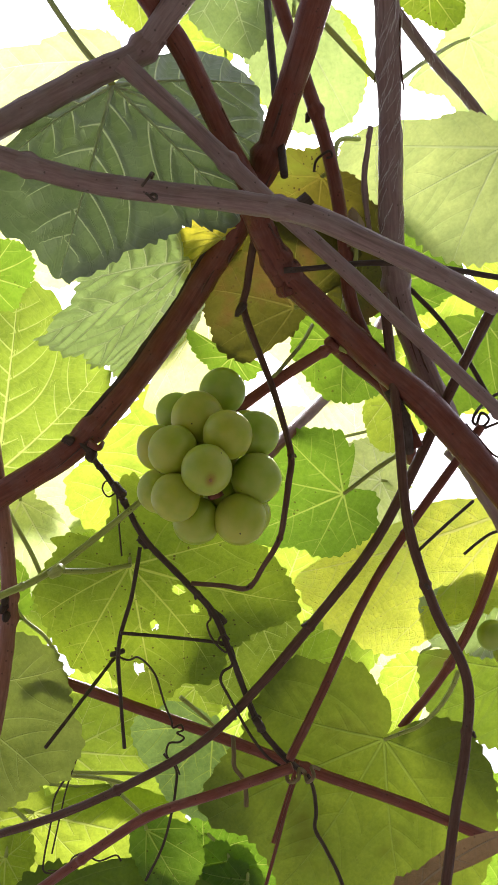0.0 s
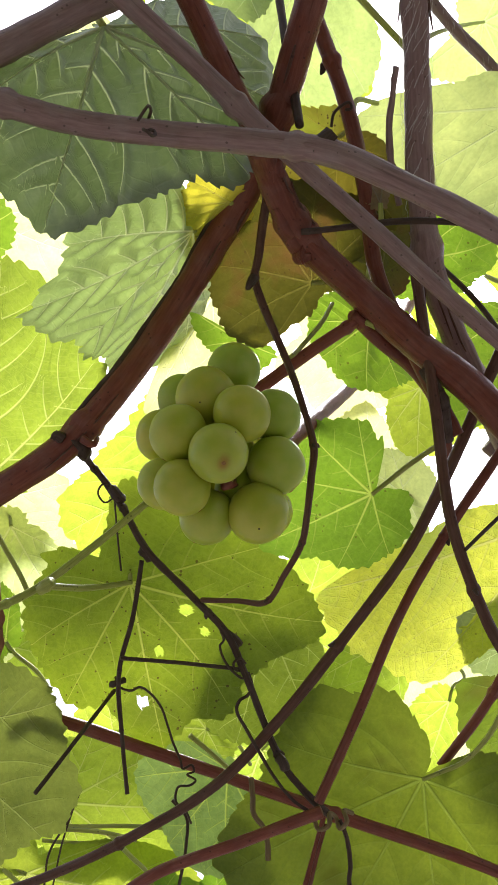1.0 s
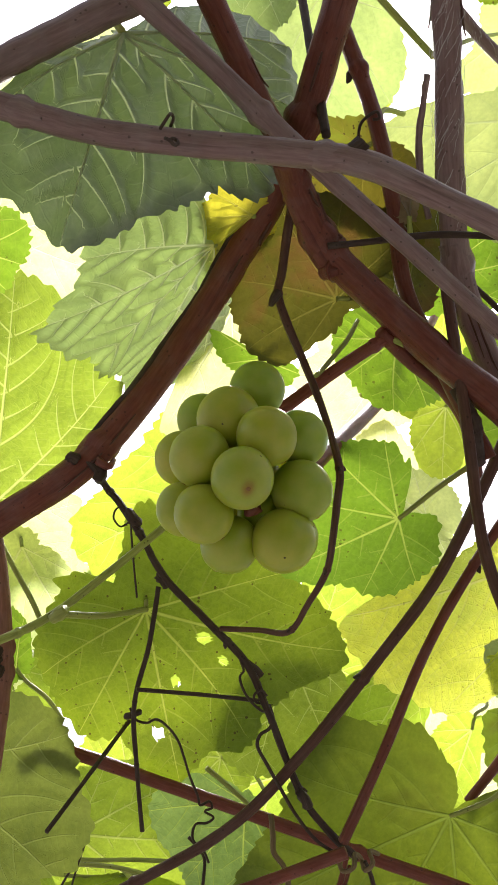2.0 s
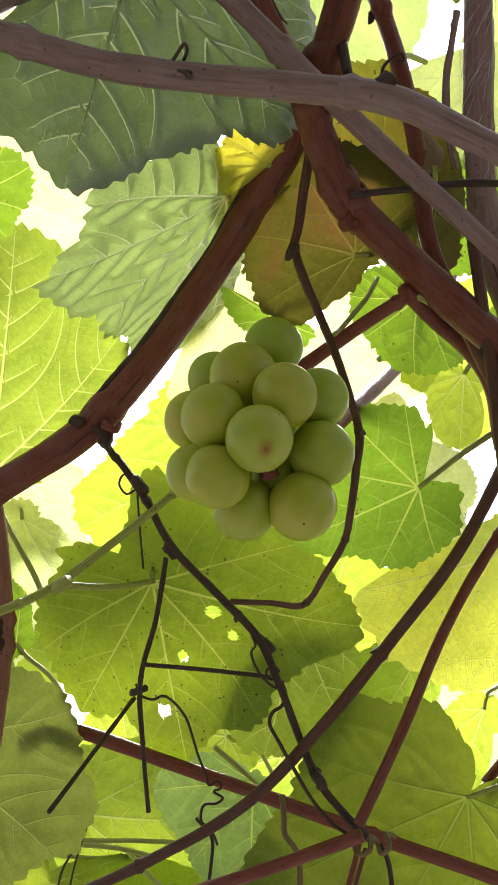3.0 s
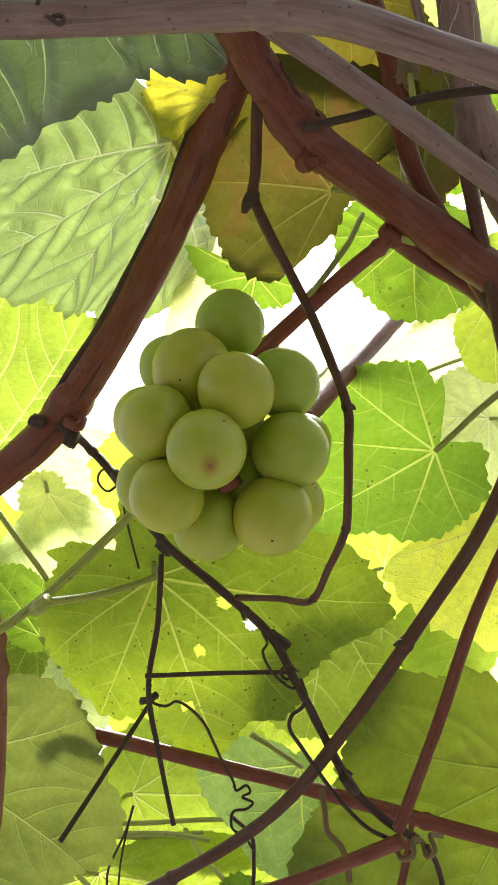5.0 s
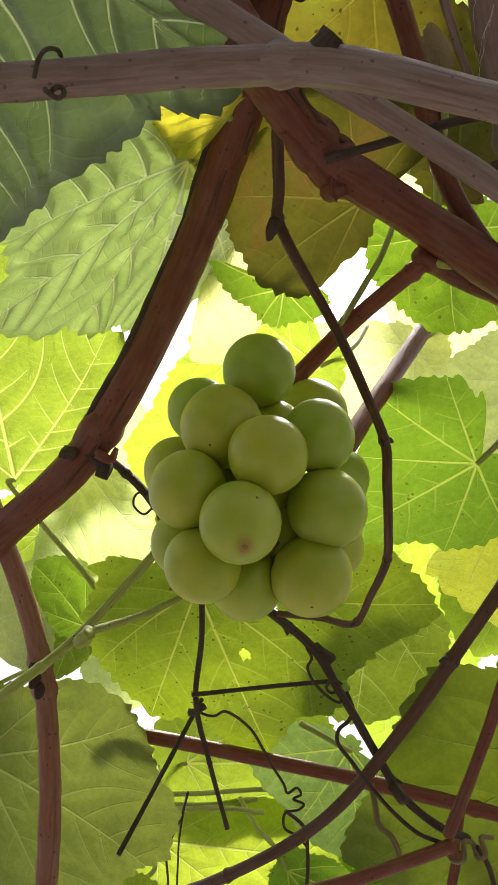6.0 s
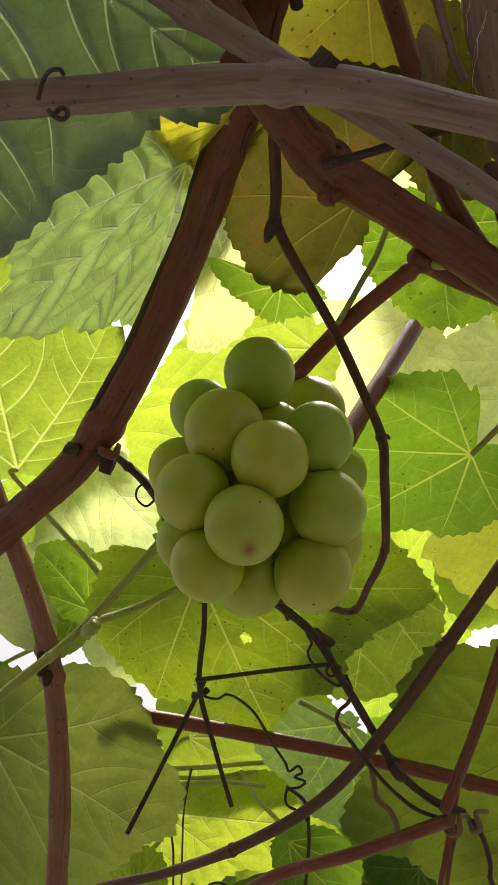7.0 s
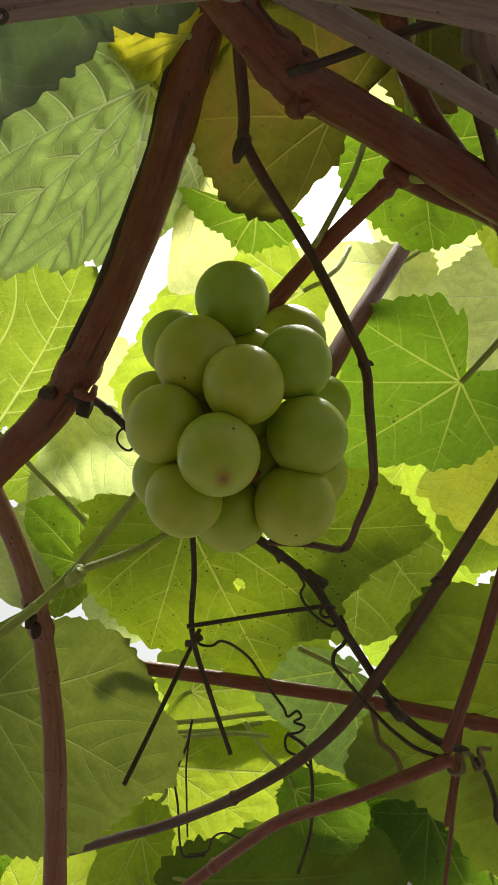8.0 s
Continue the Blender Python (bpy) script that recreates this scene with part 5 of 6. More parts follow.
leaf("pale ribbed vine leaf overhead", pose(-0.0116, 0.2316, 2.0287, 159.9, 53.5, 66.3),
     [(1, 53), (20, 42), (51, 30), (112, 22), (229, 21), (276, 29), (309, 34), (328, 39), (346, 46)], PALE, stalk=[(-0.0092, -0.0001, -0.004), (-0.02, -0.0019, -0.018), (-0.03, 0.0144, -0.045)])
leaf("bright backlit vine leaf overhead", pose(0.0255, 0.2566, 2.0230, -176.0, 44.1, 57.8),
     [(6, 66), (19, 59), (30, 49), (47, 32), (88, 18), (184, 14), (240, 26), (266, 34), (290, 39), (315, 50), (336, 61), (354, 66)], LIGHT, stalk=[(-0.0079, 0.0027, -0.004), (-0.02, 0.0064, -0.018), (-0.03, -0.0087, -0.045)])
leaf("large light green vine leaf paled as if by haze", pose(0.1277, 0.2743, 1.9230, -109.3, -10.0, 146.7),
     [(5, 74), (26, 62), (51, 62), (74, 61), (102, 57), (131, 26), (262, 7), (316, 48), (328, 89), (333, 101), (344, 99), (355, 87)], LIGHT, relief=0.4, stalk=[(-0.0062, 0.0012, -0.004), (-0.02, 0.012, -0.018), (-0.03, -0.0112, -0.045)])
leaf("thin sunlit vine leaf against white sky", pose(0.1560, 0.3374, 2.1563, 162.6, 52.4, 62.7),
     [(7, 67), (49, 55), (100, 57), (133, 55), (163, 36), (240, 16), (277, 26), (290, 54), (322, 44), (350, 66)], LIGHT, stalk=[(0.0193, -0.0239, 0.0419), (0.0628, -0.0671, 0.1289), (0.0874, -0.0928, 0.1723)])
leaf("small dark vine leaf high up", pose(0.1037, 0.2546, 2.0525, 148.0, 40.7, 46.2),
     [(20, 26), (58, 18), (148, 10), (230, 23), (269, 19), (318, 18), (357, 27)], GREEN2, stalk=[(-0.0088, 0.0001, -0.004), (-0.02, 0.0064, -0.018), (-0.03, 0.0116, -0.045)])
leaf("pale yellow vine leaf glowing in the light", pose(-0.0808, 0.3085, 2.0702, -120.6, 3.7, 170.7),
     [(4, 100), (25, 102), (36, 83), (57, 16), (237, 4), (304, 33), (336, 57), (343, 90)], PALEYEL, stalk=[(-0.0083, 0.0019, -0.004), (-0.02, 0.0056, -0.018), (-0.03, 0.0147, -0.045)])
leaf("small light green leaf overhead", pose(-0.0640, 0.2505, 2.0574, 173.2, 49.7, 81.2),
     [(4, 33), (31, 24), (75, 20), (174, 6), (289, 19), (326, 24), (351, 29)], BRIGHT, stalk=[(-0.0071, 0.0004, -0.004), (-0.02, -0.009, -0.018), (-0.03, -0.0041, -0.045)])
leaf("green vine leaf speckled with dark spots", pose(0.0755, 0.3369, 1.8941, 124.3, -17.0, -6.9),
     [(19, 32), (43, 35), (58, 40), (76, 36), (251, 18), (291, 23), (326, 31), (345, 42), (359, 43)], GREEN, wave=1.2, stalk=[(-0.0065, -0.0013, -0.004), (-0.02, -0.0102, -0.018), (-0.03, 0.0105, -0.045)])
leaf("green vine leaf beside thick stems", pose(0.1397, 0.3874, 1.9180, -149.2, 48.6, 145.2),
     [(8, 75), (21, 53), (46, 49), (75, 38), (101, 16), (281, 8), (310, 32), (320, 49), (347, 66)], GREEN, stalk=[(-0.0074, -0.0007, -0.004), (-0.02, 0.0039, -0.018), (-0.03, -0.0135, -0.045)])
leaf("thin pale leaf between stems", pose(0.0891, 0.4248, 1.8986, -156.6, 53.7, 117.8),
     [(10, 39), (25, 35), (51, 13), (195, 3), (293, 14), (314, 22), (337, 29), (353, 36)], BRIGHT, stalk=[(-0.0089, 0.0027, -0.004), (-0.02, 0.0065, -0.018), (-0.03, 0.0195, -0.045)])
leaf("large bright green leaf behind the grapes", pose(-0.0127, 0.4931, 1.9152, -125.5, 16.1, 170.1),
     [(3, 116), (13, 111), (22, 89), (28, 57), (48, 24), (126, 13), (242, 13), (300, 66), (327, 71), (347, 93), (354, 112)], BRIGHT, stalk=[(-0.009, -0.0003, -0.004), (-0.02, -0.0021, -0.018), (-0.03, -0.0096, -0.045)])
leaf("glowing pale leaf against the sky", pose(-0.1626, 0.5555, 1.9117, 126.1, 52.2, 41.3),
     [(7, 72), (19, 57), (42, 31), (74, 11), (281, 19), (287, 42), (300, 68), (315, 68), (329, 59), (352, 69)], PALEYEL, stalk=[(-0.0098, 0.0017, -0.004), (-0.02, -0.0098, -0.018), (-0.03, 0.0053, -0.045)])
leaf("green leaf behind a petiole", pose(-0.1392, 0.5119, 1.7972, -118.4, -46.1, -146.9),
     [(13, 35), (31, 21), (81, 10), (194, 5), (291, 12), (318, 26), (340, 38), (358, 42)], GREEN, stalk=[(-0.0082, -0.0011, -0.004), (-0.02, -0.0064, -0.018), (-0.03, -0.0089, -0.045)])
leaf("pale yellow-green leaf in full light", pose(0.0936, 0.5344, 1.9139, -110.4, 2.3, -171.9),
     [(8, 47), (27, 33), (54, 52), (88, 55), (133, 19), (261, 31), (319, 36), (344, 48), (355, 56)], PALEYEL, stalk=[(-0.0071, 0.0006, -0.004), (-0.02, 0.0109, -0.018), (-0.03, -0.0143, -0.045)])
leaf("mid green leaf low in the canopy", pose(-0.0117, 0.6387, 1.6898, 138.6, 62.5, 57.5),
     [(5, 45), (35, 32), (68, 18), (157, 9), (230, 19), (248, 30), (291, 42), (330, 46)], GREEN, stalk=[(-0.0062, -0.0002, -0.004), (-0.02, -0.0074, -0.018), (-0.03, 0.0033, -0.045)])
leaf("pale yellow leaf against bright sky", pose(-0.1535, 0.3679, 1.9853, 135.7, 16.3, 16.4),
     [(19, 58), (37, 46), (71, 36), (101, 30), (188, 12), (286, 27), (317, 36), (337, 55), (356, 61)], PALEYEL, stalk=[(-0.0085, 0.0022, -0.004), (-0.02, 0.0107, -0.018), (-0.03, 0.0081, -0.045)])
leaf("whitish thin leaf lit through", pose(-0.0228, 0.3732, 1.9165, -156.5, 41.5, 123.7),
     [(1, 70), (15, 55), (28, 38), (54, 19), (159, 4), (294, 5), (335, 25), (346, 48), (351, 71)], PALEYEL, stalk=[(-0.0078, 0.0018, -0.004), (-0.02, 0.0077, -0.018), (-0.03, -0.0151, -0.045)])
leaf("pale backlit vine leaf high in the canopy", pose(-0.1997, 0.7274, 1.9704, 162.7, -38.2, -57.0),
     [(22, 65), (49, 83), (79, 57), (109, 41), (149, 38), (251, 52), (258, 6), (283, 43), (310, 72), (339, 65), (359, 89)], PALEYEL, stalk=[(-0.0085, 0.0027, -0.004), (-0.02, 0.0056, -0.018), (-0.03, 0.0039, -0.045)], fine=0.6)
leaf("light green vine leaf further up in the canopy", pose(-0.1085, 0.7158, 1.9789, 122.4, 35.0, 16.8),
     [(20, 70), (47, 96), (79, 61), (110, 49), (155, 44), (242, 69), (290, 55), (308, 83), (342, 69), (360, 109)], BRIGHT, stalk=[(-0.0095, 0.0007, -0.004), (-0.02, -0.0088, -0.018), (-0.03, -0.0104, -0.045)], fine=0.6)
leaf("pale backlit vine leaf high in the canopy", pose(0.0982, 0.6711, 2.0380, -140.9, -22.2, -153.9),
     [(2, 94), (23, 70), (55, 77), (73, 53), (111, 43), (163, 39), (243, 9), (251, 50), (289, 51), (308, 72), (340, 60)], PALEYEL, stalk=[(-0.0067, -0.0024, -0.004), (-0.02, 0.0059, -0.018), (-0.03, -0.0056, -0.045)], fine=0.6)
leaf("pale backlit vine leaf high in the canopy", pose(0.0959, 0.6037, 2.1326, -130.1, 10.8, -179.9),
     [(0, 82), (20, 63), (49, 71), (76, 52), (114, 49), (158, 43), (244, 46), (265, 7), (287, 45), (307, 82), (337, 56)], PALEYEL, stalk=[(-0.006, 0.0003, -0.004), (-0.02, -0.0052, -0.018), (-0.03, -0.0169, -0.045)], fine=0.6)
leaf("light green vine leaf further up in the canopy", pose(0.1698, 0.5902, 2.1145, -162.5, 32.5, 104.9),
     [(24, 66), (49, 83), (75, 57), (109, 50), (157, 41), (244, 57), (260, 6), (285, 49), (306, 80), (335, 60), (359, 94)], BRIGHT, stalk=[(-0.0069, 0.0008, -0.004), (-0.02, -0.006, -0.018), (-0.03, 0.0103, -0.045)], fine=0.6)
leaf("light green vine leaf further up in the canopy", pose(0.0293, 0.7222, 1.9327, 123.9, -16.7, -15.9),
     [(1, 94), (24, 66), (51, 82), (78, 52), (109, 47), (155, 45), (246, 58), (286, 51), (305, 80), (337, 68)], BRIGHT, stalk=[(-0.0095, 0.0028, -0.004), (-0.02, 0.0055, -0.018), (-0.03, -0.0059, -0.045)], fine=0.6)
leaf("light green vine leaf further up in the canopy", pose(0.0000, 0.8326, 1.8853, -128.2, 58.2, 142.9),
     [(0, 95), (23, 74), (49, 84), (73, 57), (112, 63), (151, 43), (255, 62), (266, 7), (289, 59), (308, 93), (340, 69)], BRIGHT, stalk=[(-0.0099, 0.0023, -0.004), (-0.02, -0.0052, -0.018), (-0.03, -0.008, -0.045)], fine=0.6)
leaf("pale backlit vine leaf high in the canopy", pose(0.1452, 0.8315, 1.8664, 170.2, -44.0, -58.4),
     [(24, 80), (52, 86), (77, 69), (108, 50), (153, 45), (240, 72), (271, 7), (282, 64), (303, 94), (338, 67), (359, 97)], PALEYEL, stalk=[(-0.0088, -0.0015, -0.004), (-0.02, 0.0102, -0.018), (-0.03, 0.0157, -0.045)], fine=0.6)
leaf("light green vine leaf further up in the canopy", pose(-0.1162, 0.8318, 1.8475, -114.3, -22.0, -148.9),
     [(21, 72), (48, 92), (70, 57), (110, 44), (152, 48), (241, 63), (249, 8), (285, 52), (309, 101), (339, 72), (356, 104)], BRIGHT, stalk=[(-0.008, -0.0016, -0.004), (-0.02, -0.0059, -0.018), (-0.03, -0.0041, -0.045)], fine=0.6)
leaf("light green vine leaf further up in the canopy", pose(-0.1664, 0.9011, 1.7643, -133.2, -31.8, -163.0),
     [(23, 84), (50, 108), (73, 66), (105, 50), (151, 50), (243, 66), (251, 9), (285, 59), (306, 103), (336, 80), (359, 114)], BRIGHT, stalk=[(-0.0073, -0.0027, -0.004), (-0.02, -0.0038, -0.018), (-0.03, 0.0058, -0.045)], fine=0.6)
leaf("green vine leaf deeper in the canopy", pose(0.0016, 0.9094, 1.7410, -113.2, -71.2, -152.5),
     [(0, 100), (25, 69), (53, 88), (75, 56), (111, 58), (152, 38), (249, 68), (285, 52), (307, 95), (334, 68)], GREEN, stalk=[(-0.0067, -0.0028, -0.004), (-0.02, -0.0069, -0.018), (-0.03, 0.0047, -0.045)], fine=0.6)
leaf("green vine leaf deeper in the canopy", pose(0.1870, 0.8436, 1.7839, 170.5, 44.6, 78.7),
     [(0, 112), (20, 76), (50, 90), (73, 67), (111, 49), (156, 49), (238, 56), (245, 7), (283, 60), (309, 97), (336, 67)], GREEN, stalk=[(-0.0066, 0.0004, -0.004), (-0.02, -0.0011, -0.018), (-0.03, -0.0059, -0.045)], fine=0.6)
leaf("light green vine leaf further up in the canopy", pose(0.1970, 0.5180, 2.2297, 113.0, 33.3, 8.3),
     [(27, 75), (58, 93), (84, 73), (117, 68), (160, 50), (258, 71), (271, 9), (293, 66), (310, 103), (335, 82), (357, 97)], BRIGHT, stalk=[(-0.0083, -0.0008, -0.004), (-0.02, -0.0076, -0.018), (-0.03, 0.0007, -0.045)], fine=0.6)
leaf("light green vine leaf further up in the canopy", pose(0.0539, 0.4278, 2.3275, 153.2, 45.8, 81.3),
     [(29, 57), (55, 69), (82, 58), (109, 52), (152, 37), (245, 7), (251, 47), (290, 52), (306, 81), (338, 61), (360, 86)], BRIGHT, stalk=[(-0.0096, 0.0028, -0.004), (-0.02, -0.0004, -0.018), (-0.03, -0.0103, -0.045)], fine=0.6)
leaf("pale backlit vine leaf high in the canopy", pose(0.1524, 0.5186, 2.2039, 162.2, -53.3, -44.1),
     [(2, 83), (23, 53), (58, 59), (84, 47), (120, 45), (161, 40), (247, 48), (252, 7), (296, 45), (314, 77), (339, 59)], PALEYEL, stalk=[(-0.0061, -0.001, -0.004), (-0.02, 0.0042, -0.018), (-0.03, -0.0121, -0.045)], fine=0.6)
leaf("light green vine leaf further up in the canopy", pose(-0.0214, 0.4370, 2.3398, 169.4, -56.0, -84.2),
     [(0, 90), (24, 66), (50, 74), (71, 50), (107, 42), (155, 35), (235, 8), (241, 49), (287, 41), (307, 74), (336, 63)], BRIGHT, stalk=[(-0.0097, -0.0016, -0.004), (-0.02, -0.0021, -0.018), (-0.03, -0.0076, -0.045)], fine=0.6)
leaf("light green vine leaf further up in the canopy", pose(-0.1835, 0.8023, 1.7398, 141.2, -4.3, 3.2),
     [(0, 75), (26, 63), (53, 79), (71, 60), (98, 48), (147, 37), (244, 59), (266, 9), (277, 56), (294, 84), (332, 61)], BRIGHT, stalk=[(-0.0063, -0.0021, -0.004), (-0.02, 0.0088, -0.018), (-0.03, -0.0166, -0.045)], fine=0.6)
leaf("light green vine leaf further up in the canopy", pose(-0.2663, 0.7933, 1.7234, 144.2, 55.8, 57.2),
     [(0, 92), (22, 69), (53, 88), (77, 59), (110, 50), (155, 42), (244, 60), (276, 7), (287, 53), (307, 79), (337, 61)], BRIGHT, stalk=[(-0.0088, -0.0019, -0.004), (-0.02, -0.0042, -0.018), (-0.03, 0.0066, -0.045)], fine=0.6)
leaf("green vine leaf deeper in the canopy", pose(-0.0889, 0.8739, 1.6998, 113.9, 30.6, 26.9),
     [(22, 58), (51, 66), (74, 44), (109, 39), (152, 30), (241, 47), (270, 4), (288, 39), (308, 63), (339, 51), (360, 83)], GREEN, stalk=[(-0.0067, -0.0019, -0.004), (-0.02, 0.0091, -0.018), (-0.03, -0.0, -0.045)], fine=0.6)
leaf("green vine leaf deeper in the canopy", pose(0.0580, 0.8823, 1.7365, -90.5, 15.7, -175.6),
     [(23, 68), (46, 69), (73, 45), (103, 42), (157, 42), (243, 48), (267, 6), (287, 46), (312, 80), (338, 69), (359, 98)], GREEN, stalk=[(-0.0099, -0.0001, -0.004), (-0.02, 0.0083, -0.018), (-0.03, -0.0035, -0.045)], fine=0.6)
leaf("green vine leaf deeper in the canopy", pose(0.0448, 0.9156, 1.6690, -81.2, 19.7, -173.7),
     [(19, 63), (47, 70), (72, 44), (108, 40), (156, 41), (243, 53), (251, 7), (285, 41), (310, 78), (340, 54), (360, 83)], GREEN, stalk=[(-0.0078, -0.0006, -0.004), (-0.02, -0.0108, -0.018), (-0.03, 0.001, -0.045)], fine=0.6)
leaf("green vine leaf deeper in the canopy", pose(-0.1619, 0.8697, 1.6485, 141.1, -58.1, -17.6),
     [(26, 58), (55, 79), (73, 51), (107, 43), (157, 36), (248, 51), (254, 7), (284, 52), (303, 79), (329, 58), (358, 74)], GREEN, stalk=[(-0.0085, 0.0004, -0.004), (-0.02, 0.0023, -0.018), (-0.03, -0.002, -0.045)], fine=0.6)
leaf("shrivelled brown dead leaf caught on a cane", pose(0.0500, 0.2806, 1.8569, 174.5, -62.2, -67.3),
     [(0, 24), (12, 18), (28, 11), (94, 5), (209, 2), (318, 5), (338, 13), (350, 22)], DRYLEAF, wave=4.0, cup=0.5, stalk=[(-0.0091, -0.0028, -0.004), (-0.02, -0.0051, -0.018), (-0.03, -0.0131, -0.045)])
leaf("dry curled grey-brown leaf", pose(0.0723, 0.4675, 1.6230, 129.3, -35.5, -18.9),
     [(2, 55), (13, 27), (23, 14), (49, 10), (156, 8), (229, 12), (306, 11), (350, 16), (356, 50)], DRYLEAF, wave=4.0, cup=-0.6, stalk=[(-0.0094, -0.0022, -0.004), (-0.02, -0.0033, -0.018), (-0.03, 0.0072, -0.045)])
leaf("bright yellow lit lobe of the yellowing leaf with dark edge", pose(-0.0112, 0.2808, 1.8597, 166.7, 27.4, -156.0),
     [(0, 25), (25, 21), (56, 21), (91, 41), (102, 49), (115, 37), (170, 12), (235, 7), (301, 13), (333, 30), (342, 26)], GOLD_LIT, wave=0.6, stalk=[(-0.0078, 0.0022, -0.004), (-0.02, 0.0045, -0.018), (-0.03, -0.0067, -0.045)])
leaf("light green vine leaf further up in the canopy", pose(-0.1997, 0.6736, 1.8970, 146.6, 12.2, 6.1),
     [(0, 62), (24, 49), (51, 57), (71, 41), (108, 34), (145, 26), (240, 49), (282, 40), (300, 65), (333, 49)], BRIGHT, stalk=[(-0.009, -0.0027, -0.004), (-0.02, 0.002, -0.018), (-0.03, -0.0155, -0.045)], fine=0.6)
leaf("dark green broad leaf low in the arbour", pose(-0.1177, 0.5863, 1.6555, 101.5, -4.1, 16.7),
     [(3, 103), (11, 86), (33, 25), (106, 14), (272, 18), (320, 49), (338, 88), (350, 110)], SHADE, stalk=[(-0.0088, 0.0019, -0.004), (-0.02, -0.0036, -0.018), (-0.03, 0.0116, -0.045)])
leaf("light green leaf with pale vein", pose(0.0000, 0.6400, 1.6783, 132.0, 62.9, 49.3),
     [(5, 65), (17, 46), (27, 23), (64, 12), (140, 7), (222, 19), (241, 31), (287, 25), (324, 40), (343, 62)], GREEN, stalk=[(-0.0063, 0.0022, -0.004), (-0.02, 0.002, -0.018), (-0.03, 0.0162, -0.045)])
leaf("green leaf behind a shaded one", pose(-0.1436, 0.5963, 1.6790, -142.7, 68.3, 142.7),
     [(29, 35), (78, 16), (152, 19), (190, 18), (239, 17), (304, 25), (328, 43), (359, 44)], BRIGHT, stalk=[(-0.0093, -0.0007, -0.004), (-0.02, 0.008, -0.018), (-0.03, -0.0121, -0.045)])
leaf("light green vine leaf further up in the canopy", pose(-0.2420, 0.6691, 1.6569, 142.1, -52.7, -26.2),
     [(22, 43), (47, 49), (70, 33), (110, 31), (157, 24), (245, 33), (272, 4), (282, 30), (304, 52), (336, 39), (359, 58)], BRIGHT, stalk=[(-0.0096, 0.0011, -0.004), (-0.02, 0.0008, -0.018), (-0.03, -0.0052, -0.045)], fine=0.6)
leaf("green vine leaf deeper in the canopy", pose(0.0249, 0.7092, 1.6490, -109.6, -71.3, -136.5),
     [(0, 68), (25, 49), (53, 55), (74, 44), (108, 41), (150, 29), (247, 46), (262, 4), (285, 38), (303, 67), (333, 43)], GREEN, stalk=[(-0.0074, 0.0002, -0.004), (-0.02, 0.0003, -0.018), (-0.03, 0.0044, -0.045)], fine=0.6)
leaf("light green vine leaf further up in the canopy", pose(-0.0894, 0.7701, 1.7182, -152.2, 53.3, 146.5),
     [(1, 72), (23, 49), (49, 70), (72, 43), (110, 39), (153, 30), (241, 48), (285, 36), (304, 64), (332, 49)], BRIGHT, stalk=[(-0.0092, 0.0017, -0.004), (-0.02, 0.0087, -0.018), (-0.03, -0.0069, -0.045)], fine=0.6)
leaf("pale backlit vine leaf high in the canopy", pose(-0.1894, 0.5860, 1.8493, 168.7, 47.3, 67.5),
     [(25, 30), (55, 36), (77, 28), (115, 28), (155, 18), (251, 33), (289, 27), (304, 43), (335, 34), (358, 45)], PALEYEL, stalk=[(-0.0077, -0.0026, -0.004), (-0.02, 0.0093, -0.018), (-0.03, 0.0172, -0.045)], fine=0.6)
leaf("light green vine leaf further up in the canopy", pose(-0.2072, 0.5961, 1.8933, 176.1, -46.4, -81.9),
     [(0, 45), (25, 30), (54, 34), (79, 25), (110, 24), (157, 21), (252, 22), (265, 3), (289, 26), (308, 42), (338, 33)], BRIGHT, stalk=[(-0.0088, 0.0019, -0.004), (-0.02, -0.004, -0.018), (-0.03, -0.0123, -0.045)], fine=0.6)
leaf("small light green leaf behind a cane", pose(-0.1664, 0.5725, 1.8297, -133.7, 46.7, 156.0),
     [(8, 42), (31, 29), (63, 15), (148, 4), (287, 13), (308, 26), (343, 39)], LIME, stalk=[(-0.0063, 0.0009, -0.004), (-0.02, 0.0061, -0.018), (-0.03, -0.0144, -0.045)])
leaf("light green leaf below a yellow one", pose(0.0966, 0.6570, 1.8841, -130.4, 45.9, 157.4),
     [(8, 89), (22, 75), (36, 50), (70, 17), (286, 11), (315, 38), (328, 69), (351, 84)], BRIGHT, stalk=[(-0.0098, 0.0011, -0.004), (-0.02, 0.0072, -0.018), (-0.03, 0.012, -0.045)])
leaf("pale leaf glowing behind a dull one", pose(-0.1724, 0.6306, 1.8346, 170.2, 55.5, 88.0),
     [(4, 48), (30, 47), (58, 33), (96, 14), (235, 8), (298, 23), (337, 38)], PALEYEL, stalk=[(-0.008, -0.0002, -0.004), (-0.02, 0.0, -0.018), (-0.03, -0.014, -0.045)])
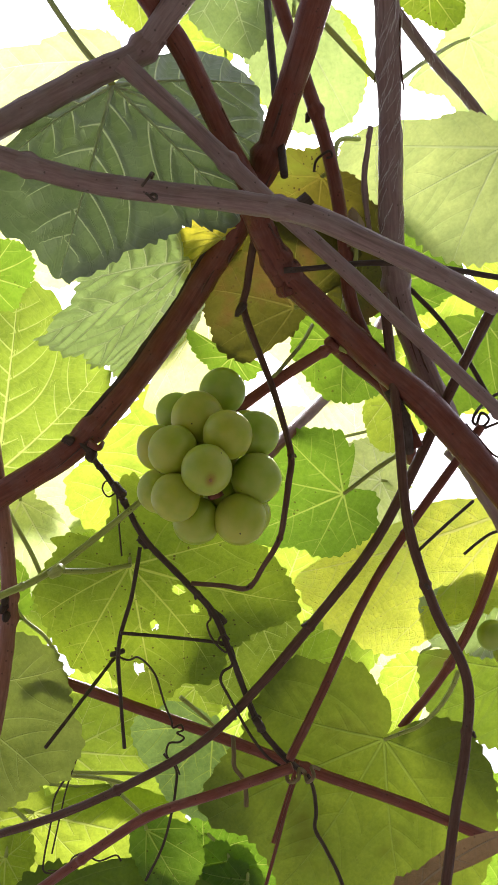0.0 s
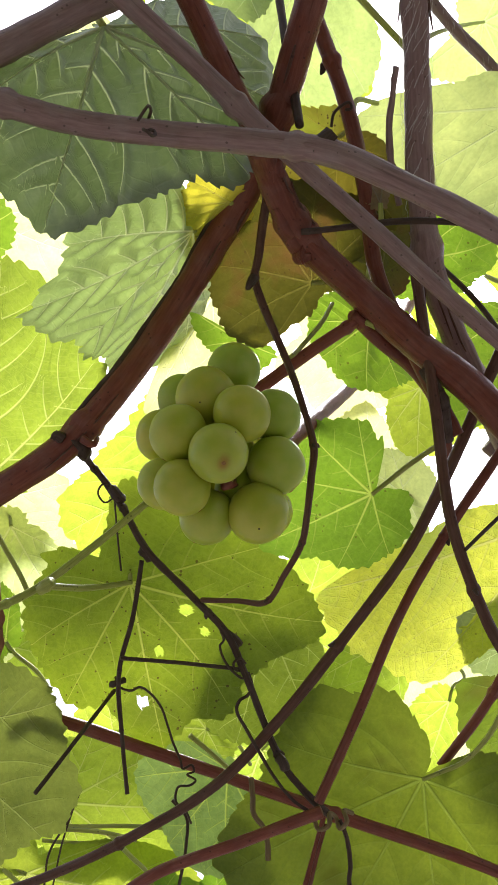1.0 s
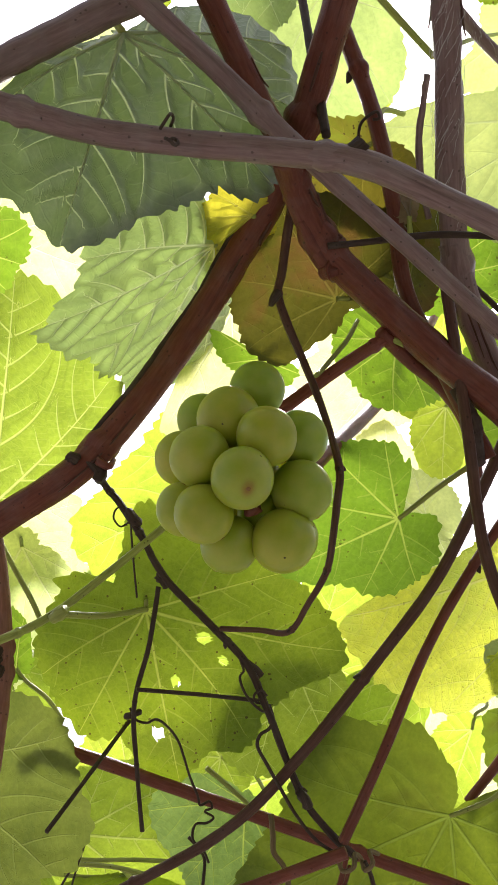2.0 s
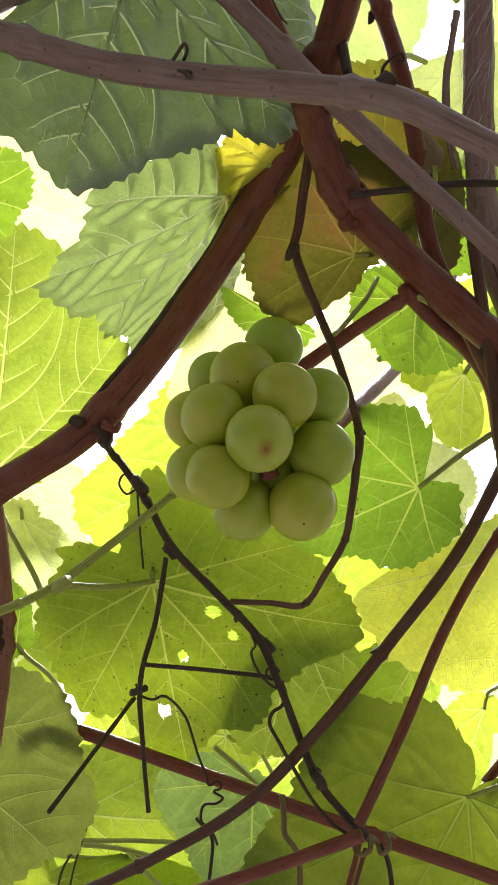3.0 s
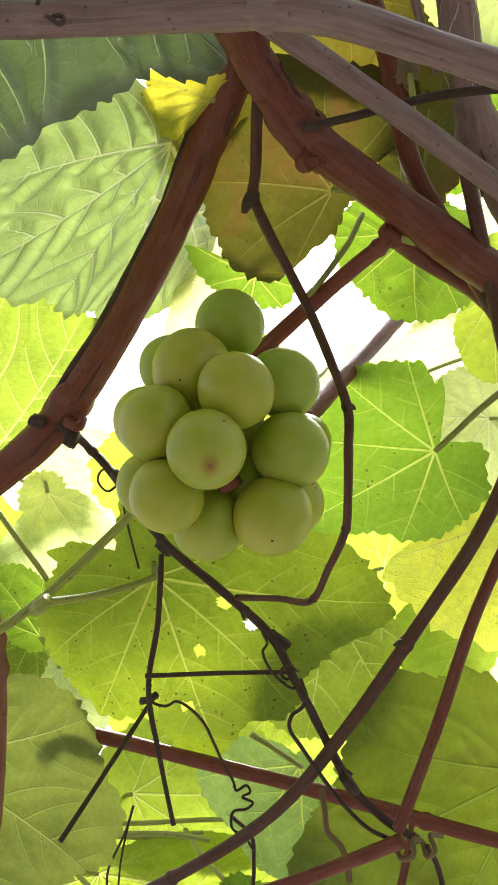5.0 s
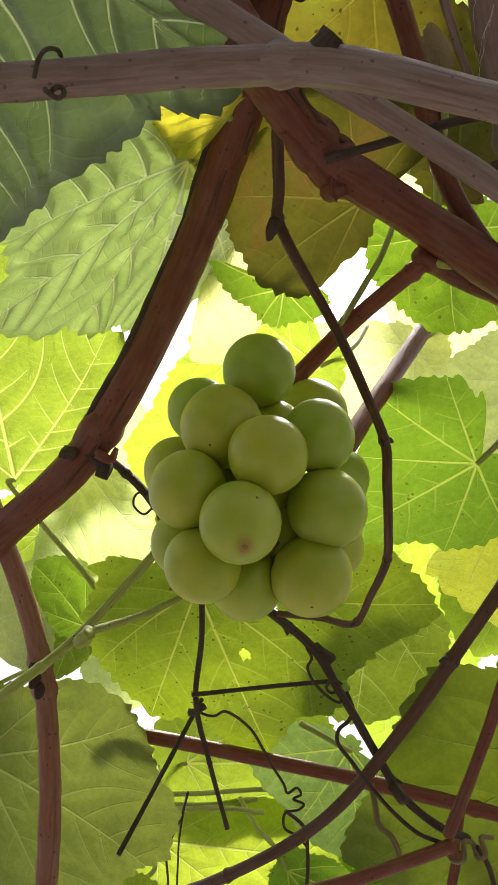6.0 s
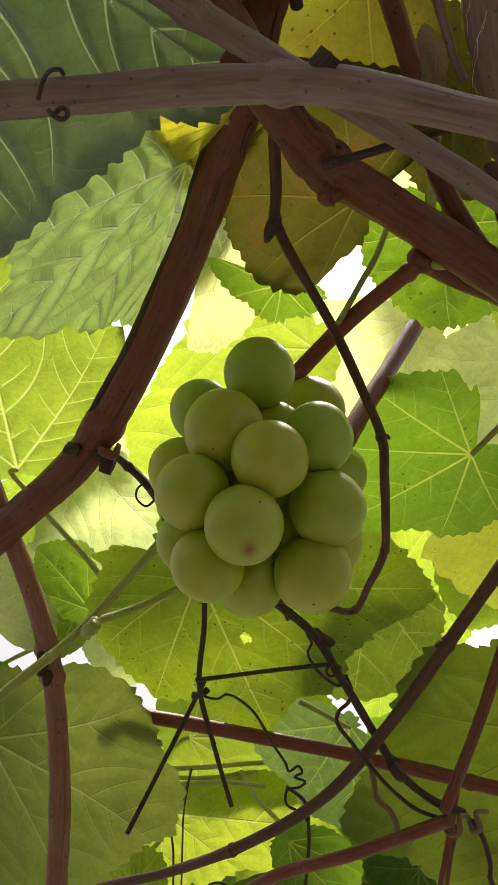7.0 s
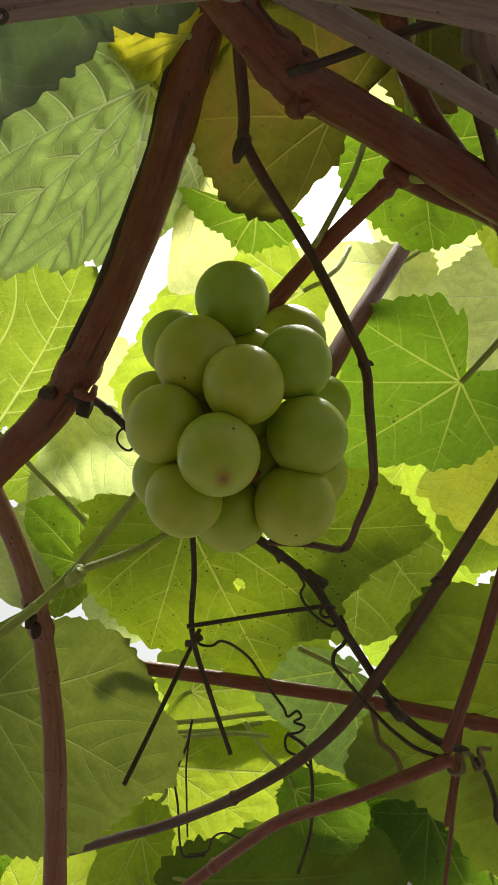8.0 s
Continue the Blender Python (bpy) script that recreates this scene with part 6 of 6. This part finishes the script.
leaf("pale backlit vine leaf high in the canopy", pose(-0.2199, 0.5603, 1.8237, 109.8, -10.5, -6.8),
     [(3, 51), (21, 37), (51, 39), (79, 33), (120, 29), (158, 27), (246, 29), (269, 4), (291, 29), (312, 46), (340, 41)], PALEYEL, stalk=[(-0.0079, 0.0012, -0.004), (-0.02, -0.0055, -0.018), (-0.03, 0.007, -0.045)], fine=0.6)
leaf("pale backlit vine leaf high in the canopy", pose(-0.1727, 0.5509, 1.9302, 132.7, 15.4, 38.5),
     [(23, 39), (51, 50), (77, 29), (114, 29), (153, 23), (253, 28), (267, 4), (291, 30), (309, 44), (339, 38), (357, 57)], PALEYEL, stalk=[(-0.0086, -0.001, -0.004), (-0.02, 0.0104, -0.018), (-0.03, 0.0166, -0.045)], fine=0.6)
leaf("light green vine leaf further up in the canopy", pose(-0.0374, 0.6458, 1.8117, -102.1, -3.2, -178.1),
     [(22, 35), (47, 38), (78, 29), (118, 25), (157, 24), (244, 4), (249, 25), (287, 27), (307, 47), (339, 35), (360, 44)], BRIGHT, stalk=[(-0.0089, 0.0008, -0.004), (-0.02, 0.003, -0.018), (-0.03, 0.0111, -0.045)], fine=0.6)
leaf("green vine leaf deeper in the canopy", pose(-0.2246, 0.5722, 1.7899, -128.9, 17.0, 174.6),
     [(1, 48), (22, 34), (49, 47), (69, 27), (114, 28), (158, 17), (237, 3), (242, 33), (288, 23), (308, 38), (338, 32)], GREEN, stalk=[(-0.009, 0.0011, -0.004), (-0.02, 0.0039, -0.018), (-0.03, 0.0111, -0.045)], fine=0.6)
leaf("thin whitish leaf lit through behind a red shoot", pose(0.0359, 0.6276, 2.0137, -138.5, 25.8, 167.0),
     [(9, 85), (28, 73), (49, 62), (74, 42), (111, 30), (171, 23), (223, 10), (282, 23), (303, 47), (310, 69), (322, 72), (333, 79), (349, 85)], PALEYEL, stalk=[(-0.02, 0.003, -0.003), (-0.05, 0.01, -0.012), (-0.08, 0.02, -0.03)])
leaf("green vine leaf deeper in the canopy", pose(-0.2492, 0.6243, 1.6970, -114.5, 34.7, 170.3),
     [(21, 31), (52, 38), (80, 28), (117, 26), (152, 25), (251, 27), (259, 4), (289, 25), (313, 46), (339, 35), (357, 48)], GREEN, stalk=[(-0.0098, -0.0008, -0.004), (-0.02, -0.0062, -0.018), (-0.03, 0.0051, -0.045)], fine=0.6)
